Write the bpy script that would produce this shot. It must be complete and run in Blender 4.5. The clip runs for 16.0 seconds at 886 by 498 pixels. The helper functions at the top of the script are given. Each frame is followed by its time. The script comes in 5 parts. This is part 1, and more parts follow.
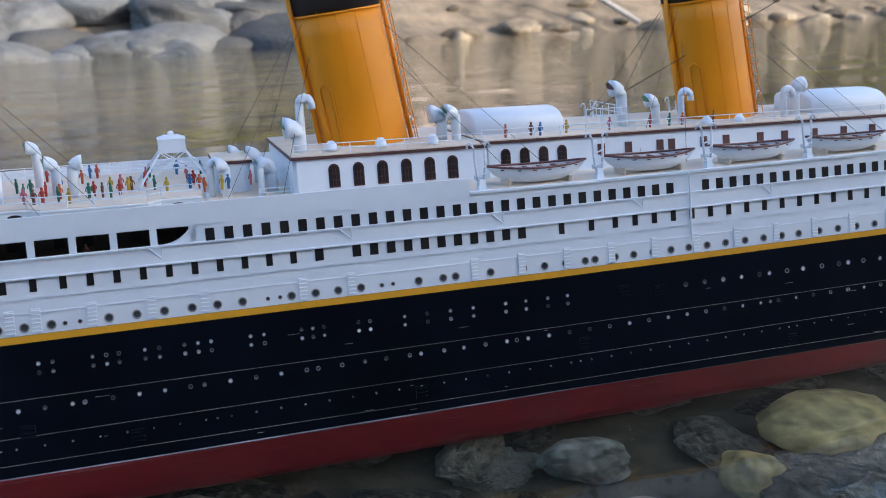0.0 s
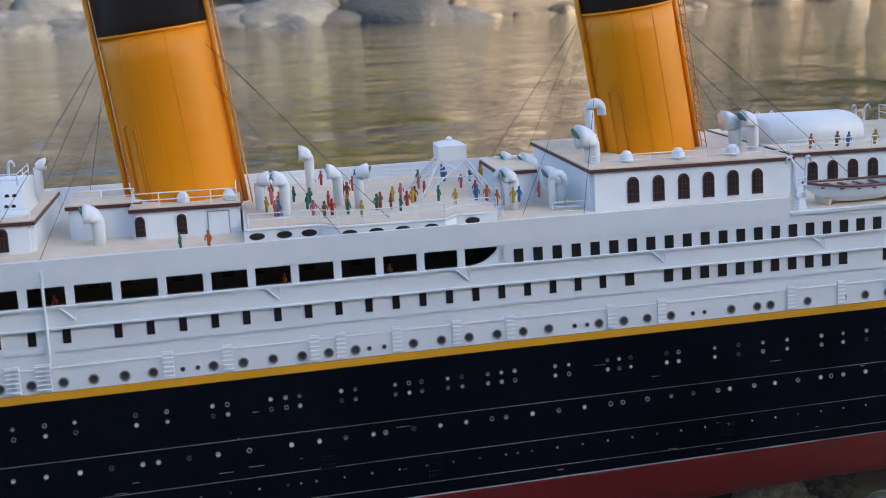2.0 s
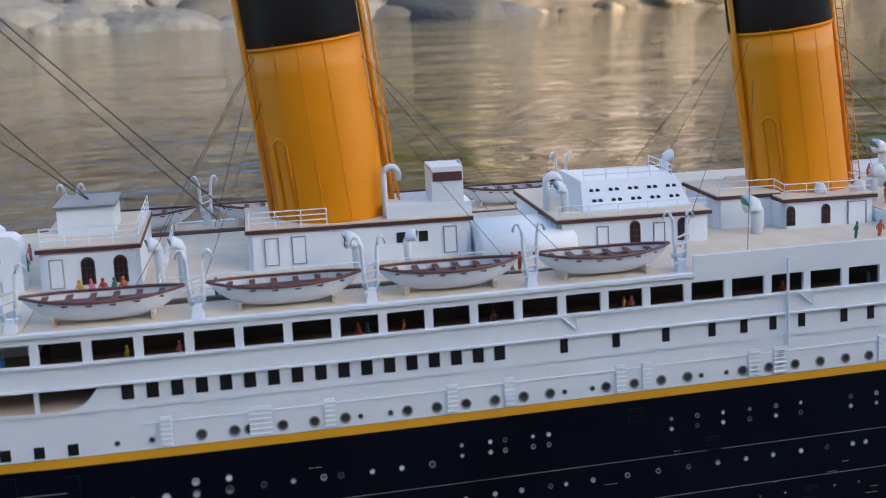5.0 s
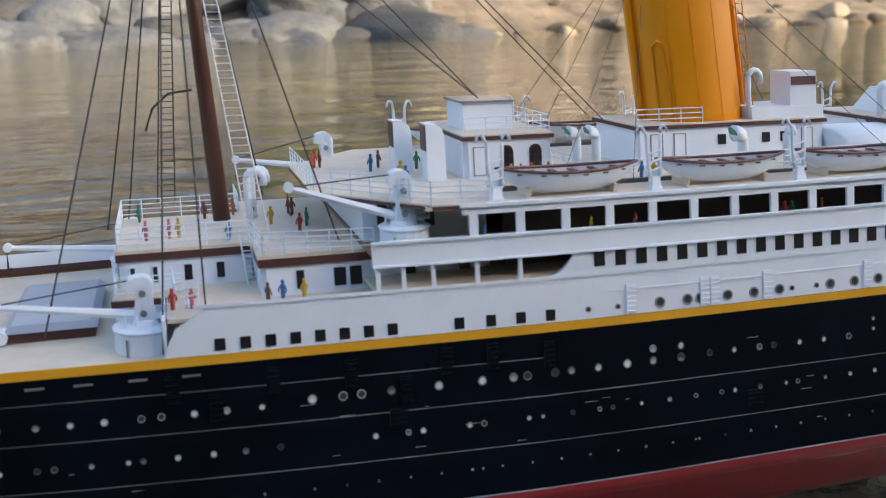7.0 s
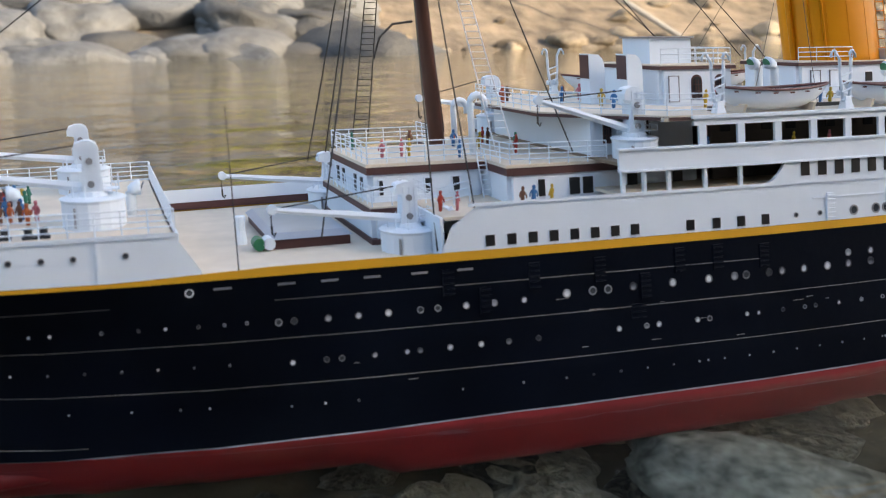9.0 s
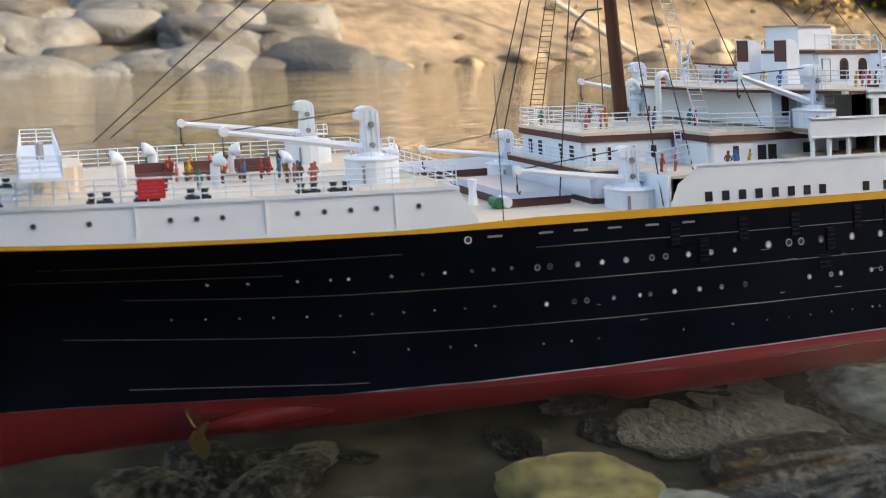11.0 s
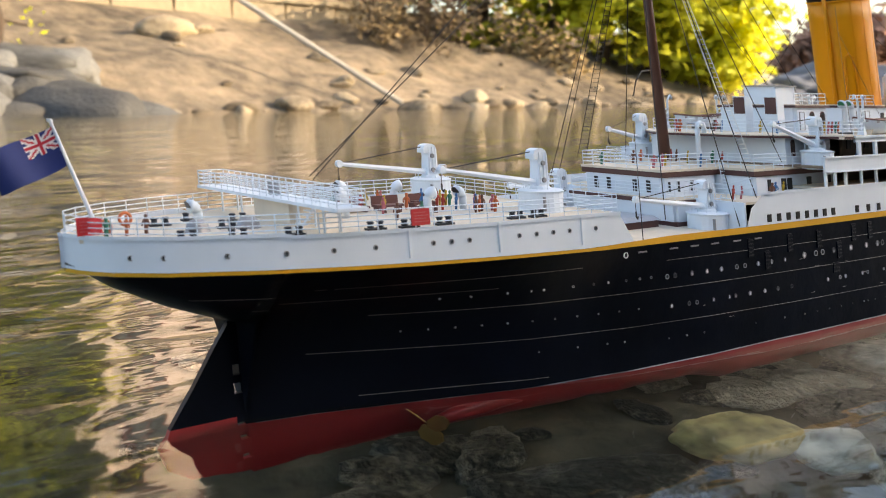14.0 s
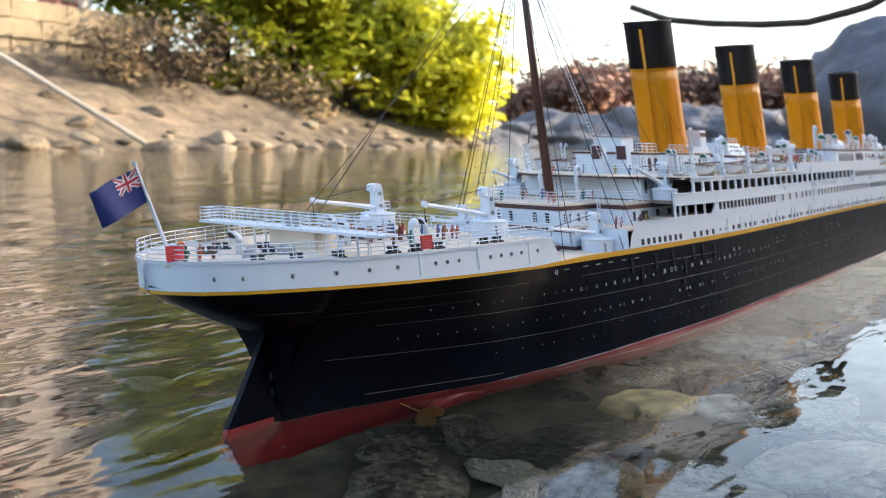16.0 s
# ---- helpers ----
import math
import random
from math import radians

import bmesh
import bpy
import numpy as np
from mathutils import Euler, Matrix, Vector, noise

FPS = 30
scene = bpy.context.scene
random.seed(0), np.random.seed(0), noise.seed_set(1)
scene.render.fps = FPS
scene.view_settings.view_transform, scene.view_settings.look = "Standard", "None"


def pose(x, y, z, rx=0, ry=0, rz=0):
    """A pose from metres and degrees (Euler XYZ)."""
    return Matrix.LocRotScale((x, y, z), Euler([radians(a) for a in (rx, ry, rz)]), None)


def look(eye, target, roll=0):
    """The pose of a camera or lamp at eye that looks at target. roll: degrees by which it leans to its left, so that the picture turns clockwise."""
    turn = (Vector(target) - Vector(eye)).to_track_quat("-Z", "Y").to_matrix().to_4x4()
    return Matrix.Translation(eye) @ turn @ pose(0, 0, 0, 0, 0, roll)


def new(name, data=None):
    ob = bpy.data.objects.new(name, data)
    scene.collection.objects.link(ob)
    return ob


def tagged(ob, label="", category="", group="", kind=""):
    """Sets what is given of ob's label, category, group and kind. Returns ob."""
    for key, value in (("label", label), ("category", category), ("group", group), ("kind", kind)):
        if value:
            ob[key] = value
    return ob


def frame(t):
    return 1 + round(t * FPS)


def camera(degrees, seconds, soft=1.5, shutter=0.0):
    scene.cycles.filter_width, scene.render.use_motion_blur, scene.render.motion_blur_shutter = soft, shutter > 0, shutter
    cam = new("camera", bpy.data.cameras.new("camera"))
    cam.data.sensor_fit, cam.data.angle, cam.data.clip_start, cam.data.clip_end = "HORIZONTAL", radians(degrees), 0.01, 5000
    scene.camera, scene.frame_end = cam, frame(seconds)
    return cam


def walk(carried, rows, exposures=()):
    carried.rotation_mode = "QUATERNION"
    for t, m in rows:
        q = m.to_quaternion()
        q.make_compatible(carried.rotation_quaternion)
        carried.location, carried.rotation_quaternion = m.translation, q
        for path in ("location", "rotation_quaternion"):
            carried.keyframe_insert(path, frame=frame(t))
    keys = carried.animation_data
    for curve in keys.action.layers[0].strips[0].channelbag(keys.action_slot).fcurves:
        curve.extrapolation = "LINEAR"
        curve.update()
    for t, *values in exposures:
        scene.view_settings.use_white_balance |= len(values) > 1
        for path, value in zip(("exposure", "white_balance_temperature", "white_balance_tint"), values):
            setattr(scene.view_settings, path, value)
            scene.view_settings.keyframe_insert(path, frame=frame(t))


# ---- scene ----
cam = camera(49.9, 16.0, soft=1.0)
cam.data.dof.use_dof = True
cam.data.dof.focus_distance = 0.46
cam.data.dof.aperture_fstop = 21.0
PATH = [
    (0, (0.51536, -0.47280, 0.18472), (0.80691, 0.45346, -0.05412), -1.55),
    (0.5, (0.49476, -0.44867, 0.18690), (0.76615, 0.48249, -0.05662), -1.28),
    (1, (0.48272, -0.43265, 0.19274), (0.72342, 0.50470, -0.05914), -1.36),
    (1.5, (0.46665, -0.42079, 0.19431), (0.68156, 0.52056, -0.06586), -1.48),
    (2, (0.43473, -0.40931, 0.19804), (0.63538, 0.53441, -0.06489), -1.44),
    (2.5, (0.39519, -0.40033, 0.20164), (0.58466, 0.54247, -0.07264), -1.47),
    (3, (0.35371, -0.38590, 0.20771), (0.54544, 0.55554, -0.06966), -1.27),
    (3.5, (0.31191, -0.37673, 0.21352), (0.50813, 0.56210, -0.06950), -1.11),
    (4, (0.26539, -0.37438, 0.21365), (0.45990, 0.56715, -0.06147), -1.18),
    (4.5, (0.21824, -0.37106, 0.21554), (0.41332, 0.57153, -0.05551), -1.19),
    (5, (0.16508, -0.36665, 0.20486), (0.36221, 0.57658, -0.06245), -1.14),
    (5.2, (0.14074, -0.36426, 0.19976), (0.34164, 0.57881, -0.06531), -1.11),
    (7.3, (-0.03429, -0.34940, 0.15537), (0.24512, 0.58068, -0.08314), -0.53),
    (7.5, (-0.04464, -0.34966, 0.15270), (0.24182, 0.57819, -0.08613), -0.46),
    (8, (-0.07151, -0.35040, 0.14271), (0.23674, 0.57217, -0.08930), -0.37),
    (8.5, (-0.10030, -0.35056, 0.13549), (0.21821, 0.56944, -0.09291), -0.42),
    (9, (-0.12998, -0.34987, 0.12812), (0.20413, 0.56668, -0.09164), -0.48),
    (9.5, (-0.16068, -0.34948, 0.12442), (0.18997, 0.56237, -0.08907), -0.51),
    (10, (-0.19001, -0.35272, 0.12216), (0.17353, 0.55568, -0.08436), -0.58),
    (10.2, (-0.20042, -0.35472, 0.12117), (0.16662, 0.55238, -0.08490), -0.47),
    (12.3, (-0.31996, -0.34277, 0.10008), (0.12935, 0.53354, -0.07365), -0.43),
    (12.5, (-0.33195, -0.34169, 0.09858), (0.13272, 0.52805, -0.06768), -0.38),
    (13, (-0.35953, -0.33542, 0.10873), (0.15516, 0.50472, -0.06233), 0.02),
    (13.5, (-0.38841, -0.33010, 0.11597), (0.17460, 0.47970, -0.04909), 0.21),
    (14, (-0.42289, -0.32541, 0.11632), (0.18938, 0.45000, -0.03819), 0.41),
    (14.5, (-0.46124, -0.32284, 0.11301), (0.19999, 0.41446, -0.02547), 0.49),
    (15, (-0.49781, -0.31962, 0.11284), (0.21288, 0.37172, -0.01743), 0.47),
    (15.5, (-0.53077, -0.31407, 0.11084), (0.22836, 0.32701, -0.00200), 0.31),
    (16, (-0.55861, -0.30504, 0.11738), (0.24585, 0.27907, 0.00941), 1.01),
]
walk(cam, [(t, look(eye, target, roll)) for t, eye, target, roll in PATH],
     exposures=((0.0, 1.57, 5900, 12), (1.0, 1.58, 6200, 12), (2.5, 1.57, 6400, 12), (5.0, 1.55, 6500, 12), (8.0, 1.78, 6950, 12), (10.0, 1.88, 7300, 12), (12.5, 2.04, 8400, 12), (14.5, 1.92, 7500, 12), (16.0, 1.93, 6900, 12)))

# ---------------------------------------------------------------- light
SUN_EL, SUN_AZ = 20.0, 132.0          # low sun from beyond the bow, over the added near bank
world = bpy.data.worlds.new("sky")
scene.world = world
world.use_nodes = True
wn = world.node_tree
sky = wn.nodes.new("ShaderNodeTexSky")
sky.sky_type = "NISHITA"
sky.sun_disc = False
sky.sun_elevation = radians(SUN_EL)
sky.sun_rotation = radians(SUN_AZ)
sky.air_density, sky.dust_density, sky.ozone_density = 1.0, 2.2, 1.3
wn.links.new(sky.outputs[0], wn.nodes["Background"].inputs[0])
wn.nodes["Background"].inputs[1].default_value = 0.15
sun_data = bpy.data.lights.new("sun", "SUN")
sun_data.energy, sun_data.angle, sun_data.color = 2.1, radians(0.6), (1.0, 0.86, 0.66)
sun = new("sun", sun_data)
az = radians(SUN_AZ)
sun_dir = Vector((math.sin(az) * math.cos(radians(SUN_EL)), math.cos(az) * math.cos(radians(SUN_EL)), math.sin(radians(SUN_EL))))
sun.matrix_world = look(sun_dir * 20, (0, 0, 0))

# ---------------------------------------------------------------- materials
def mat(name, col, rough=0.5, metal=0.0, vary=0.08, scale=60.0, bump=0.0, bscale=200.0, spec=0.5, rnd=0.0, col2=None, coat=0.0):
    m = bpy.data.materials.new(name)
    m.use_nodes = True
    n, l = m.node_tree.nodes, m.node_tree.links
    b = n["Principled BSDF"]
    b.inputs["Roughness"].default_value = rough
    b.inputs["Metallic"].default_value = metal
    b.inputs["Specular IOR Level"].default_value = spec
    b.inputs["Coat Weight"].default_value = coat
    b.inputs["Coat Roughness"].default_value = 0.1
    tc = n.new("ShaderNodeTexCoord")
    t1 = n.new("ShaderNodeTexNoise")
    t1.inputs["Scale"].default_value, t1.inputs["Detail"].default_value = scale, 6
    t2 = n.new("ShaderNodeTexNoise")
    t2.inputs["Scale"].default_value, t2.inputs["Detail"].default_value = scale * 0.13, 3
    l.new(tc.outputs["Object"], t1.inputs["Vector"])
    l.new(tc.outputs["Object"], t2.inputs["Vector"])
    add = n.new("ShaderNodeMath")
    add.operation = "ADD"
    l.new(t1.outputs[0], add.inputs[0])
    l.new(t2.outputs[0], add.inputs[1])
    ramp = n.new("ShaderNodeValToRGB")
    dark = tuple(c * (1 - vary) for c in col) if col2 is None else col2
    lite = tuple(min(1, c * (1 + vary)) for c in col)
    ramp.color_ramp.elements[0].color, ramp.color_ramp.elements[1].color = (*dark, 1), (*lite, 1)
    ramp.color_ramp.elements[0].position, ramp.color_ramp.elements[1].position = 0.36, 0.64
    half = n.new("ShaderNodeMath")
    half.operation = "MULTIPLY"
    half.inputs[1].default_value = 0.5
    l.new(add.outputs[0], half.inputs[0])
    last = half.outputs[0]
    if rnd:
        oi = n.new("ShaderNodeObjectInfo")
        mul = n.new("ShaderNodeMath")
        mul.operation = "MULTIPLY_ADD"
        mul.inputs[1].default_value, mul.inputs[2].default_value = rnd, -rnd / 2
        l.new(oi.outputs["Random"], mul.inputs[0])
        ad2 = n.new("ShaderNodeMath")
        ad2.operation = "ADD"
        l.new(last, ad2.inputs[0])
        l.new(mul.outputs[0], ad2.inputs[1])
        last = ad2.outputs[0]
    l.new(last, ramp.inputs[0])
    l.new(ramp.outputs[0], b.inputs["Base Color"])
    if bump:
        tb = n.new("ShaderNodeTexNoise")
        tb.inputs["Scale"].default_value, tb.inputs["Detail"].default_value = bscale, 5
        l.new(tc.outputs["Object"], tb.inputs["Vector"])
        bp = n.new("ShaderNodeBump")
        bp.inputs["Strength"].default_value, bp.inputs["Distance"].default_value = bump, 0.3 / bscale
        l.new(tb.outputs[0], bp.inputs["Height"])
        l.new(bp.outputs[0], b.inputs["Normal"])
    return m

WHITE = mat("white_paint", (0.765, 0.83, 0.89), 0.42, vary=0.03, scale=80, bump=0.05, bscale=600)
CREAM = mat("cream_deck", (0.70, 0.60, 0.48), 0.65, vary=0.1, scale=90, bump=0.1, bscale=900)
BLACK = mat("black_hull_paint", (0.003, 0.0045, 0.009), 0.28, vary=0.35, scale=30, bump=0.10, bscale=60, spec=0.15)
RED = mat("red_antifouling", (0.26, 0.022, 0.026), 0.38, vary=0.16, scale=25, bump=0.05, bscale=200)
GOLD = mat("yellow_band_paint", (0.72, 0.36, 0.02), 0.4, vary=0.06, scale=50)
BUFF = mat("orange_buff_paint", (0.80, 0.285, 0.004), 0.40, vary=0.10, scale=22, bump=0.08, bscale=120, spec=0.3)
SMOKE = mat("black_funnel_top", (0.016, 0.017, 0.021), 0.45, vary=0.25, scale=40)
BROWN = mat("brown_trim", (0.085, 0.03, 0.026), 0.5, vary=0.15)
DARK = mat("dark_opening", (0.008, 0.008, 0.009), 0.35, vary=0.3)
# wall colour darkened to stand for the shade inside the promenade openings
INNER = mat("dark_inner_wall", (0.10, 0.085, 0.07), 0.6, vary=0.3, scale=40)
GLASS = mat("porthole_glass", (0.05, 0.055, 0.06), 0.12, vary=0.6, scale=120)
BRASS = mat("pale_port_rim", (0.20, 0.20, 0.20), 0.35, vary=0.5, scale=200, rnd=0.6, col2=(0.04, 0.04, 0.045))
PALEGLASS = mat("cloudy_port_glass", (0.55, 0.56, 0.57), 0.2, vary=0.4, scale=150, rnd=0.8, col2=(0.06, 0.065, 0.07))
LINE = mat("plate_seam", (0.30, 0.28, 0.255), 0.4, vary=0.5, scale=60)
# promenade planks darker than the other decks, shade under cover put into the brown
PROM = mat("brown_promenade_planks", (0.22, 0.16, 0.11), 0.65, vary=0.2, scale=90)
HATCH = mat("grey_blue_cover", (0.36, 0.40, 0.46), 0.35, vary=0.12, scale=60)
# pale colour standing in for the silver highlight where water meets hull
PALELINE = mat("pale_boot_line", (0.34, 0.36, 0.40), 0.35, vary=0.6, scale=45, col2=(0.03, 0.03, 0.035))
GREEN = mat("green_paint", (0.02, 0.16, 0.07), 0.4, vary=0.2)
WIRE = mat("rigging", (0.03, 0.025, 0.02), 0.6, vary=0.3)
MASTB = mat("brown_mast", (0.10, 0.035, 0.02), 0.45, vary=0.2, scale=60)
WOOD = mat("boat_wood", (0.13, 0.045, 0.04), 0.5, vary=0.2)
STEEL = mat("grey_steel", (0.32, 0.32, 0.33), 0.4, metal=0.5, vary=0.2)
PROPM = mat("bronze", (0.45, 0.30, 0.12), 0.3, metal=0.9, vary=0.2)
NOTICE = mat("red_notice", (0.55, 0.02, 0.03), 0.5, vary=0.1)
FLAGB = mat("flag_blue", (0.004, 0.021, 0.14), 0.7, vary=0.1, bump=0.15, bscale=900)
FLAGR = mat("flag_red", (0.50, 0.02, 0.04), 0.7, vary=0.1)
FLAGW = mat("flag_white", (0.75, 0.74, 0.74), 0.7, vary=0.05)
# grey rock, its colour lowered for the shade the boulders lie in
ROCK = mat("grey_river_rock", (0.11, 0.113, 0.112), 0.75, vary=0.3, scale=5, bump=0.6, bscale=14, rnd=0.5, col2=(0.06, 0.06, 0.058))
TANROCK = mat("tan_river_rock", (0.27, 0.22, 0.15), 0.75, vary=0.3, scale=5, bump=0.6, bscale=14, rnd=0.5, col2=(0.13, 0.10, 0.065))
BIGROCK = mat("dark_boulder", (0.16, 0.17, 0.20), 0.8, vary=0.3, scale=1.2, bump=0.7, bscale=5, col2=(0.07, 0.075, 0.09))
BED = mat("river_bed", (0.10, 0.09, 0.06), 0.9, vary=0.4, scale=40, bump=0.8, bscale=90, col2=(0.015, 0.018, 0.012))
STONE = mat("wet_stone", (0.36, 0.34, 0.27), 0.5, vary=0.35, scale=4.5, bump=0.8, bscale=7, rnd=0.35, col2=(0.05, 0.055, 0.045))
SPECKLED = mat("speckled_wet_stone", (0.30, 0.31, 0.27), 0.5, vary=0.5, scale=150, bump=0.8, bscale=160, col2=(0.06, 0.065, 0.055))
OCHRE = mat("ochre_stone", (0.60, 0.50, 0.22), 0.55, vary=0.3, scale=90, bump=0.8, bscale=150, col2=(0.20, 0.17, 0.08))
PALE = mat("pale_stone", (0.42, 0.45, 0.41), 0.55, vary=0.3, scale=90, bump=0.8, bscale=150, col2=(0.16, 0.18, 0.16))
SAND = mat("sandy_bank", (0.20, 0.155, 0.105), 0.95, vary=0.4, scale=5, bump=1.0, bscale=9, col2=(0.055, 0.045, 0.034))
PLASTIC = mat("weathered_plastic", (0.40, 0.37, 0.32), 0.6, vary=0.2, scale=8)
# dark soil for the unseen near bank that is added for its shade
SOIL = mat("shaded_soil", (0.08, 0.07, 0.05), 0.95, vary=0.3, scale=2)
WALLM = mat("tan_stone_wall", (0.28, 0.225, 0.15), 0.9, vary=0.25, scale=3, bump=0.6, bscale=9)
PINK = mat("pale_pink_plaster", (0.86, 0.73, 0.66), 0.85, vary=0.12, scale=2, bump=0.2, bscale=8)
LEAF = mat("yellow_green_leaf", (0.60, 0.58, 0.05), 0.6, vary=0.4, scale=2.2, rnd=0.2, col2=(0.24, 0.29, 0.03))
ln, ll = LEAF.node_tree.nodes, LEAF.node_tree.links
thin = ln.new("ShaderNodeBsdfTranslucent")
blend = ln.new("ShaderNodeMixShader")
blend.inputs[0].default_value = 0.5
ll.new(ln["Color Ramp"].outputs[0], thin.inputs[0])
ll.new(ln["Principled BSDF"].outputs[0], blend.inputs[1])
ll.new(thin.outputs[0], blend.inputs[2])
ll.new(blend.outputs[0], ln["Material Output"].inputs[0])
LEAFR = mat("russet_leaf", (0.33, 0.18, 0.12), 0.7, vary=0.4, scale=3, rnd=0.6, col2=(0.10, 0.05, 0.03))
FRAME = mat("dark_red_frame", (0.16, 0.03, 0.03), 0.5, vary=0.2, scale=8)
DRY = mat("dry_brown_leaf", (0.24, 0.17, 0.08), 0.8, vary=0.4, scale=3, rnd=0.4, col2=(0.09, 0.06, 0.03))
BARK = mat("bark", (0.07, 0.05, 0.035), 0.9, vary=0.4, scale=12)
SHIRTS = [mat("doll_" + n, c, 0.5, vary=0.1) for n, c in (("red", (0.42, 0.04, 0.02)), ("green", (0.02, 0.16, 0.10)),
          ("orange", (0.55, 0.12, 0.03)), ("brown", (0.16, 0.06, 0.03)), ("blue", (0.03, 0.15, 0.35)), ("yellow", (0.55, 0.35, 0.03)), ("pink", (0.55, 0.14, 0.16)))]

water_m = bpy.data.materials.new("river_water")
water_m.use_nodes = True
wnod, wl = water_m.node_tree.nodes, water_m.node_tree.links
wb = wnod["Principled BSDF"]
wb.inputs["Base Color"].default_value = (0.90, 0.93, 0.84, 1)
wb.inputs["Roughness"].default_value = 0.015
wb.inputs["IOR"].default_value = 1.33
wb.inputs["Transmission Weight"].default_value = 1.0
wtc = wnod.new("ShaderNodeTexCoord")
wmap = wnod.new("ShaderNodeMapping")
wmap.inputs["Scale"].default_value = (0.40, 1.0, 1.0)
wmap.inputs["Rotation"].default_value = (0, 0, radians(-12))
wl.new(wtc.outputs["Object"], wmap.inputs[0])
wsep = wnod.new("ShaderNodeSeparateXYZ")          # sheltered and calm by the near bank, rippled further out
wl.new(wtc.outputs["Object"], wsep.inputs[0])
calm = wnod.new("ShaderNodeMapRange")
calm.interpolation_type = "SMOOTHSTEP"
for slot, val in zip((1, 2, 3, 4), (-.10, .40, .28, 1.0)):
    calm.inputs[slot].default_value = val
wl.new(wsep.outputs[1], calm.inputs[0])
hs = []
for sc, dist in ((4.0, 0.022), (25.0, 0.0062)):
    wt = wnod.new("ShaderNodeTexNoise")
    wt.inputs["Scale"].default_value, wt.inputs["Detail"].default_value, wt.inputs["Distortion"].default_value = sc, 2.5, 0.6
    wl.new(wmap.outputs[0], wt.inputs["Vector"])
    wbp = wnod.new("ShaderNodeBump")
    wbp.inputs["Distance"].default_value = dist
    wl.new(calm.outputs[0], wbp.inputs["Strength"])
    wl.new(wt.outputs[0], wbp.inputs["Height"])
    if hs:
        wl.new(hs[-1].outputs[0], wbp.inputs["Normal"])
    hs.append(wbp)
wl.new(hs[-1].outputs[0], wb.inputs["Normal"])

# ---------------------------------------------------------------- mesh helpers (centimetres in, metres out)
LEAN = 0.15        # the model heels away from the near bank
def sh(v):
    return Vector((v[0] * 0.01, (v[1] + LEAN * v[2]) * 0.01, v[2] * 0.0101))

def part(name, bm, material, parent, label="", smooth=False, lean=True, at=None):
    me = bpy.data.meshes.new(name)
    for v in bm.verts:
        v.co = sh(v.co) if lean else v.co * 0.01
    bmesh.ops.recalc_face_normals(bm, faces=bm.faces)
    bm.to_mesh(me)
    bm.free()
    if smooth:
        for p in me.polygons:
            p.use_smooth = True
    me.materials.append(material)
    ob = new(name, me)
    ob.parent = parent
    if at is not None:
        ob.location = at
    if label:
        ob["label"] = label
    return ob

def twin(src, name, parent, at, rot=0.0):
    ob = new(name, src.data)
    ob.parent = parent
    ob.matrix_basis = Matrix.Translation(at) @ Matrix.Rotation(rot, 4, "Z")
    return ob

def box(bm, x0, x1, y0, y1, z0, z1, top=None):
    """A block; top = (dx, dy) draws its upper face in."""
    dx, dy = top or (0, 0)
    a = [bm.verts.new(p) for p in ((x0, y0, z0), (x1, y0, z0), (x1, y1, z0), (x0, y1, z0))]
    b = [bm.verts.new(p) for p in ((x0 + dx, y0 + dy, z1), (x1 - dx, y0 + dy, z1), (x1 - dx, y1 - dy, z1), (x0 + dx, y1 - dy, z1))]
    bm.faces.new(a[::-1])
    bm.faces.new(b)
    for i in range(4):
        bm.faces.new((a[i], a[(i + 1) % 4], b[(i + 1) % 4], b[i]))

def rings(bm, loops, cap=True):
    vs = [[bm.verts.new(p) for p in lp] for lp in loops]
    n = len(vs[0])
    for a, b in zip(vs, vs[1:]):
        for i in range(n):
            bm.faces.new((a[i], a[(i + 1) % n], b[(i + 1) % n], b[i]))
    if cap:
        bm.faces.new(vs[0][::-1])
        bm.faces.new(vs[-1])

def circ(c, rx, ry, n=16):
    return [(c[0] + rx * math.cos(2 * math.pi * i / n), c[1] + ry * math.sin(2 * math.pi * i / n), c[2]) for i in range(n)]

def tube(bm, pts, r, n=6, r1=None):
    pts = [Vector(p) for p in pts]
    loops = []
    for i, p in enumerate(pts):
        d = (pts[min(i + 1, len(pts) - 1)] - pts[max(i - 1, 0)]).normalized()
        s = d.cross(Vector((0, 0, 1)) if abs(d.z) < 0.9 else Vector((0, 1, 0))).normalized()
        u = s.cross(d)
        k = r if r1 is None else r + (r1 - r) * i / (len(pts) - 1)
        loops.append([p + k * (math.cos(2 * math.pi * j / n) * s + math.sin(2 * math.pi * j / n) * u) for j in range(n)])
    rings(bm, loops)

def interp(x, table):
    xs = [t[0] for t in table]
    return float(np.interp(x, xs, [t[1] for t in table]))

SHEER = ((-32.5, .25), (-27, .2), (-21, .05), (-12, -.1), (0, -.08), (9, -.05), (20, 0), (34, .15), (51, .33), (70, .45), (100, .9), (146, 2.2))
DECK = ((-32.5, 0.05), (-32.2, 1.0), (-31.5, 1.9), (-30, 3.0), (-27, 4.3), (-24, 4.95), (-21.6, 5.3), (-17.6, 5.8), (-10.6, 6.15), (-.7, 6.72), (4.8, 6.95), (10, 7.15), (14, 7.2), (95, 7.2), (115, 6.0), (130, 3.8), (140, 1.5), (146, 0.05))
WATERLINE = ((-26.4, 0.06), (-24, 0.7), (-20, 2.1), (-15, 3.9), (-10, 5.15), (-5, 5.9), (2, 6.6), (10, 7.1), (14, 7.2), (90, 7.2), (110, 5.6), (125, 3.2), (140, 0.6), (146, 0.05))
